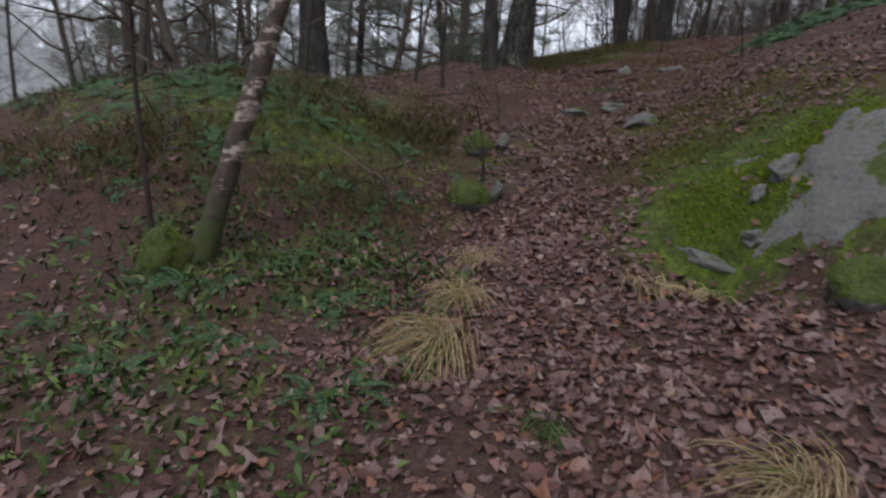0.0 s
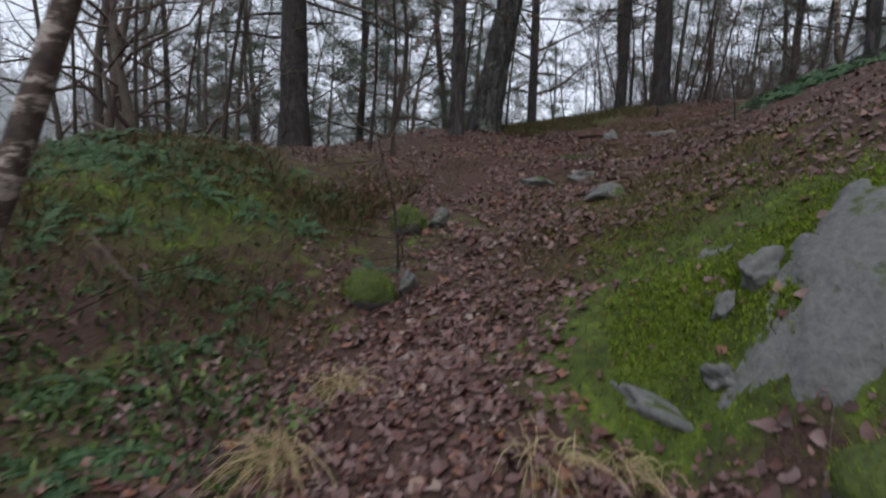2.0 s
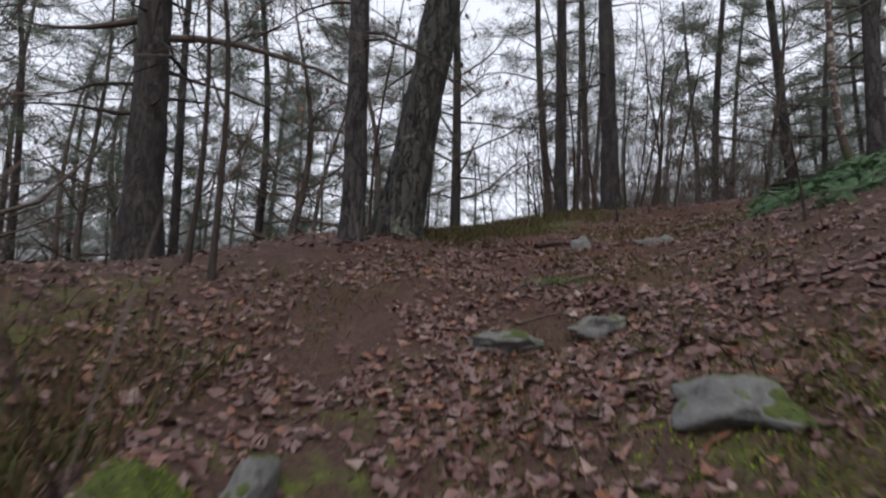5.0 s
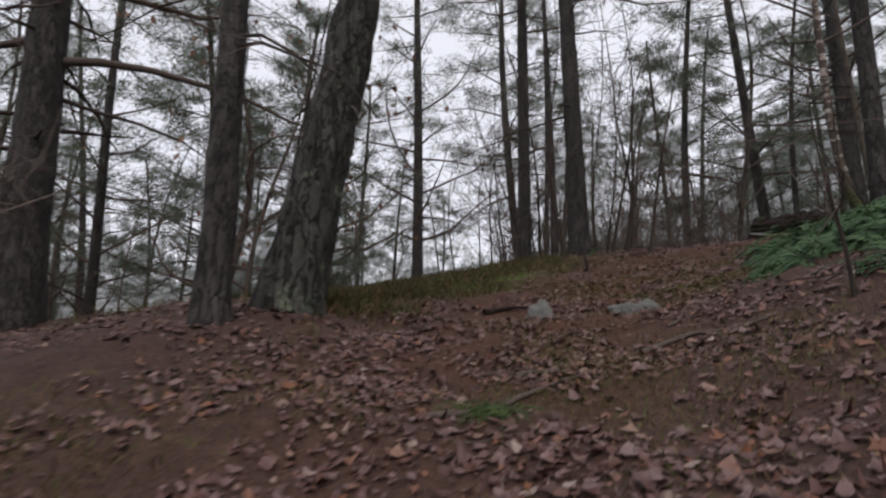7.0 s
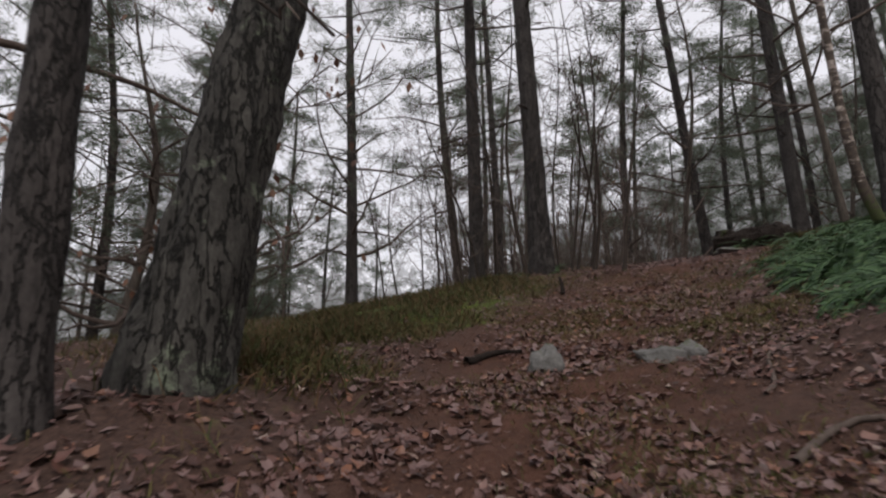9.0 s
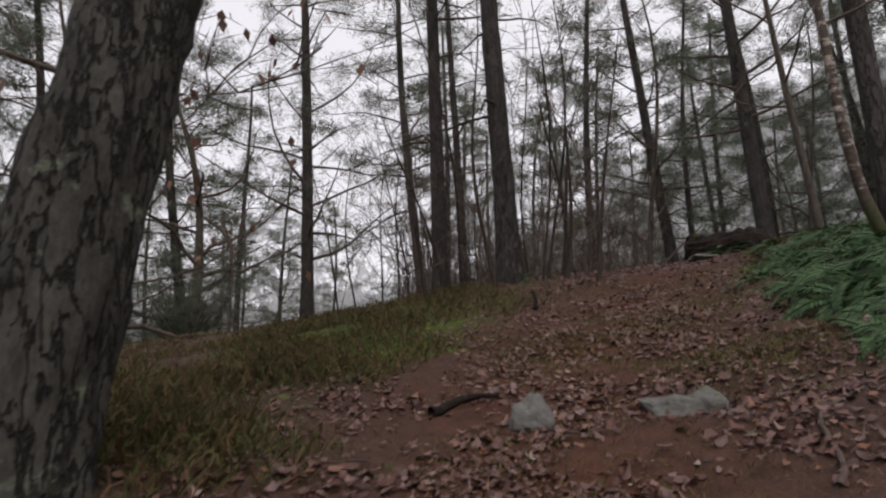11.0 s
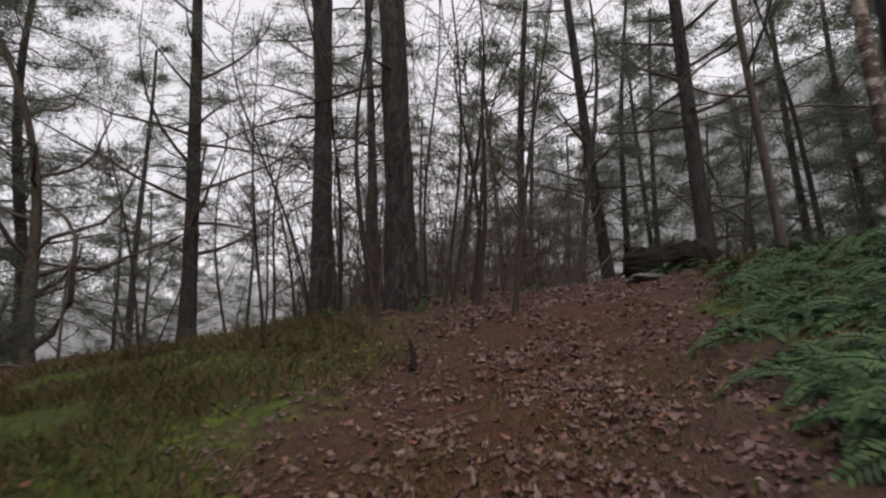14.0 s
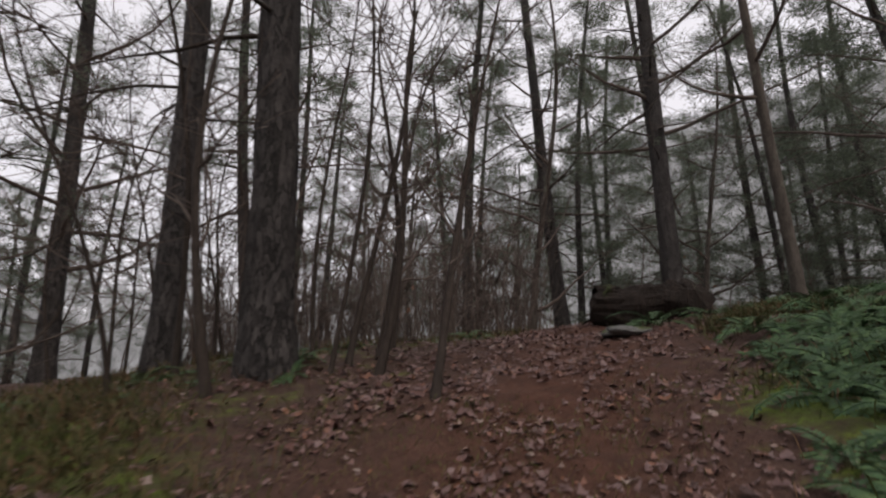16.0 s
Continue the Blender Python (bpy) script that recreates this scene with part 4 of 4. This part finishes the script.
dry_tuft("drooping tuft of straw-coloured dry grass beside the trail", 0.34, 3.4, 190, 0.66, 1, (-0.45, -0.6), None, 0.55)
dry_tuft("straw-coloured dry grass on the bank", 0.42, 3.95, 130, 0.42, 2, (-0.2, -0.5), None, 0.6)
dry_tuft("straw-coloured dry grass on the bank", 0.5, 4.6, 110, 0.36, 3, (0.1, -0.5), None, 0.6)
dry_tuft("flattened dry grass tuft on the trail", 1.55, 2.15, 130, 0.42, 4, (-0.7, 0.0), None, 0.6)
dry_tuft("thin tuft of dry grass by the ledge rock", 1.5, 3.75, 70, 0.3, 5)
dry_tuft("half green grass tuft by the trail", 0.75, 2.6, 90, 0.25, 6, (0.2, -0.2), HERB)
dry_tuft("green and straw grass tuft in the litter", 2.45, 9.05, 150, 0.28, 7, (0.1, -0.2), HERB)
dry_tuft("thin tuft of dry grass by the ledge rock", 1.85, 3.9, 60, 0.28, 8)


# ---- what lies and grows in masses ----
def rest_height(x, y):
    return np.array([0.07 * noise.noise(Vector((a * 1.3, b * 1.3, 0))) + 0.03 * noise.noise(Vector((a * 4.1, b * 4.1, 0))) + 0.012 * noise.noise(Vector((a * 11, b * 11, 0))) for a, b in zip(x, y)]) + land(x, y)


def polygons(name, verts, faces, material, label, category, smooth=False):
    me = bpy.data.meshes.new(name)
    me.vertices.add(len(verts))
    me.vertices.foreach_set("co", verts.ravel())
    me.loops.add(faces.size)
    me.loops.foreach_set("vertex_index", faces.ravel())
    me.polygons.add(len(faces))
    me.polygons.foreach_set("loop_start", np.arange(0, faces.size, faces.shape[1]))
    me.polygons.foreach_set("loop_total", np.full(len(faces), faces.shape[1]))
    me.update()
    me.materials.append(material)
    return tagged(new(name, me), label, category, kind="stuff")


def leaf_litter(name, count, lo, hi, worn, seed):
    rng = np.random.default_rng(seed)
    k = int(count * 3.0)
    seg = rng.integers(0, len(TRAIL) - 1, k)
    t = rng.random(k)
    P = np.array(TRAIL)
    near = P[seg] * (1 - t)[:, None] + P[seg + 1] * t[:, None] + rng.normal(0, 1.25, (k, 2))
    wide = np.stack([rng.uniform(-5, 10, k), rng.uniform(0.3, 20, k)], 1)
    q = np.where((rng.random(k) < 0.6)[:, None], near, wide)
    x, y = q[:, 0], q[:, 1]
    keep = rng.random(k) < np.clip(1.05 - 1.9 * mossiness(x, y) - worn * bareness(x, y) - 0.75 * blob(x, y, -1.7, 4.5, 1.5, 1.2) - 0.6 * blob(x, y, -0.3, 5.3, 0.8, 0.9) - 0.35 * blob(x, y, 0.9, 9.6, 0.7, 0.7), 0.03, 1)
    x, y = x[keep], y[keep]
    drift = np.array([noise.noise(Vector((a * 1.4, b * 1.4, 3))) + 0.5 * noise.noise(Vector((a * 4, b * 4, 8))) for a, b in zip(x, y)])
    keep = rng.random(len(x)) < 0.72 + 1.3 * drift + np.clip((6 - y) / 3, 0, 0.5) - 0.13 * np.clip((y - 6) / 2.5, 0, 1)
    x, y = x[keep][:count], y[keep][:count]
    n = len(x)
    z = rest_height(x, y)
    e = 0.1
    nx, ny = (land(x - e, y) - land(x + e, y)) / (2 * e), (land(x, y - e) - land(x, y + e)) / (2 * e)
    N = np.stack([nx, ny, np.ones(n)], 1) + rng.normal(0, 0.30, (n, 3)) * np.array([1, 1, 0])
    N /= np.linalg.norm(N, axis=1)[:, None]
    a = rng.uniform(0, 2 * np.pi, n)
    D = np.stack([np.cos(a), np.sin(a), np.zeros(n)], 1)
    U = D - N * (D * N).sum(1)[:, None]
    U /= np.linalg.norm(U, axis=1)[:, None]
    V = np.cross(N, U)
    ang = np.linspace(0, 2 * np.pi, 9)[:-1]
    lob = np.array([1.0, 0.86, 0.92, 0.8, 0.78, 0.8, 0.92, 0.86])
    size = rng.uniform(lo, hi, n) * (0.8 + 0.5 * rng.random(n)) * (1 - 0.1 * np.clip((y - 6) / 3, 0, 1))
    cut = np.array([0, 1, 0, 1, 0, 1, 0, 1]) * rng.uniform(0, 0.42, n)[:, None]
    shape = (lob[None] - cut) * rng.uniform(0.75, 1.2, (n, 8))
    cu, cv = shape * np.cos(ang) * size[:, None], shape * np.sin(ang) * size[:, None] * rng.uniform(0.5, 0.85, n)[:, None]
    curl = rng.normal(0.0, 0.5, n)[:, None] * (cv ** 2) / size[:, None] + rng.normal(0.15, 0.45, n)[:, None] * (cu ** 2) / size[:, None]
    C = np.stack([x, y, z + 0.006 + 0.018 * rng.random(n)], 1)
    ring = C[:, None] + U[:, None] * cu[..., None] + V[:, None] * cv[..., None] + N[:, None] * curl[..., None]
    verts = np.concatenate([C[:, None], ring], 1).reshape(-1, 3)
    base = (np.arange(n) * 9)[:, None]
    tri = np.stack([np.zeros(8, int), 1 + np.arange(8), 1 + (np.arange(8) + 1) % 8], 1)
    faces = (base[:, :, None] + tri[None]).reshape(-1, 3)
    polygons(name, verts, faces, LITTER, "wet brown and mauve fallen leaves covering the forest floor", "leaves")


def blades(name, spots, count, lo, hi, width, material, label, category, seed, clear=0.5, upright=0.6, floor=0.25):
    rng = np.random.default_rng(seed)
    weights = np.array([s[4] for s in spots], float)
    pick = rng.choice(len(spots), count * 2, p=weights / weights.sum())
    S = np.array(spots)[pick]
    x, y = rng.normal(S[:, 0], S[:, 2]), rng.normal(S[:, 1], S[:, 3])
    patch = np.array([noise.noise(Vector((a * 1.1, b * 1.1, seed))) for a, b in zip(x, y)])
    keep = (trail_distance(x, y) > clear) & (rng.random(len(x)) < floor + 0.5 + patch)
    x, y = x[keep][:count], y[keep][:count]
    n = len(x)
    z = rest_height(x, y)
    L = rng.uniform(lo, hi, n)
    d = np.stack([rng.normal(0, 0.5, n), rng.normal(0, 0.5, n), upright + rng.random(n) * 0.6], 1)
    d = d / np.linalg.norm(d, axis=1)[:, None] * L[:, None]
    side = np.cross(d, rng.normal(0, 1, (n, 3)))
    side = side / np.linalg.norm(side, axis=1)[:, None] * width
    p = np.stack([x, y, z - 0.01], 1)
    tip = p + d
    tip[:, 2] -= L * 0.25
    verts = np.stack([p - side * 0.6, p + side * 0.6, p + d * 0.6 + side, p + d * 0.6 - side, tip], 1).reshape(-1, 3)
    base = (np.arange(n) * 5)[:, None, None]
    faces = (base + np.array([[0, 1, 2], [0, 2, 3], [3, 2, 4]])[None]).reshape(-1, 3)
    polygons(name, verts, faces, material, label, category)


leaf_litter("leaf_litter", 52000, 0.018, 0.047, 1.05, 4)
leaf_litter("leaf_fragments", 18000, 0.008, 0.022, 0.1, 14)
blades("low_shrubs", [(2.3, 14.2, 0.9, 1.5, 3), (3.2, 17.2, 1.2, 1.2, 2.5), (1.2, 12.6, 0.5, 0.5, 0.7), (3.9, 14.3, 0.5, 1.0, 1.0), (4.6, 16.0, 0.5, 0.8, 0.7), (-1.6, 7.3, 1.6, 0.5, 1.6), (-0.2, 6.9, 0.5, 0.4, 0.8), (-1.5, 5.6, 1.2, 0.45, 1.8), (-3.2, 5.2, 0.8, 0.7, 0.8), (6.5, 19.5, 1.4, 0.8, 1), (0.2, 17.0, 1.5, 2.5, 1.6), (9.5, 20.2, 2, 1, 1), (9.5, 13.6, 1.4, 1.4, 1.0), (11.8, 16.4, 0.4, 0.4, 0.6), (10.7, 15.7, 0.4, 0.25, 0.5), (2.4, 12.9, 0.35, 0.5, 0.6), (1.75, 11.7, 0.3, 0.3, 0.9)], 60000, 0.08, 0.24, 0.0038, GRASS, "low green and brown bilberry shrubs and grass", "undergrowth", 5, 1.0, 0.6, -0.1)
blades("moss_patch", [(2.45, 4.9, 0.42, 0.75, 3), (2.75, 6.4, 0.5, 0.7, 0.6), (2.7, 4.0, 0.2, 0.25, 0.8), (2.35, 5.6, 0.3, 0.4, 0.5), (2.05, 4.35, 0.2, 0.2, 1.2), (2.75, 4.3, 0.3, 0.2, 1)], 40000, 0.012, 0.04, 0.004, MOSS_BLADE, "bright green moss cushions on the rocky bank", "moss", 6, 0.6, 0.8, -0.1)
blades("bank_grass", [(2.1, 5.6, 0.35, 0.8, 4), (2.7, 6.2, 0.5, 0.9, 5), (2.4, 6.9, 0.5, 0.6, 2), (5.2, 11.9, 0.5, 0.4, 1), (4.2, 13.2, 0.5, 0.5, 0.7), (6.4, 13.6, 0.4, 0.5, 0.8), (-0.6, 5.8, 0.7, 0.5, 1.5), (1.6, 8.9, 0.5, 0.6, 1.2), (3.0, 9.3, 0.35, 0.5, 0.8), (5.0, 12.4, 0.5, 0.6, 1), (6.2, 15.6, 0.6, 0.4, 0.6), (4.7, 12.9, 0.6, 0.7, 1.8), (5.3, 11.7, 0.5, 0.5, 1.4), (3.1, 10.6, 0.6, 0.6, 1.2), (6.0, 14.1, 0.6, 0.6, 1.2), (7.3, 15.2, 0.7, 0.5, 0.9), (0.7, 8.8, 0.6, 0.6, 1.0), (3.7, 9.0, 0.5, 0.5, 0.9), (1.9, 7.6, 0.5, 0.4, 0.7)], 46000, 0.03, 0.1, 0.0025, BANK_GRASS, "short brownish green grass on the banks and the worn trail", "grass", 7, -1.0, 0.5, -0.05)
blades("fallen_needles", [(2.0, 8.6, 0.7, 0.9, 2), (3.2, 10.4, 0.8, 0.9, 2), (4.3, 12.6, 0.8, 0.9, 2), (5.4, 14.2, 0.9, 0.9, 1.5), (1.4, 6.6, 0.5, 0.7, 1)], 26000, 0.03, 0.08, 0.0011, WITHERED, "rust-brown fallen pine needles and stalks on the bare trail", "needles", 9, -1.0, 0.02)
blades("herbs", [(-0.7, 3.5, 0.7, 0.7, 3), (-0.2, 4.6, 0.5, 0.5, 1.6), (-1.8, 4.6, 0.7, 0.5, 1.5), (-0.3, 2.4, 0.5, 0.4, 1.2), (-1.9, 2.8, 0.5, 0.6, 1)], 3600, 0.05, 0.12, 0.013, HERB, "small green herbs growing through the fallen leaves", "herbs", 8, 0.75, 0.3, 0.05)
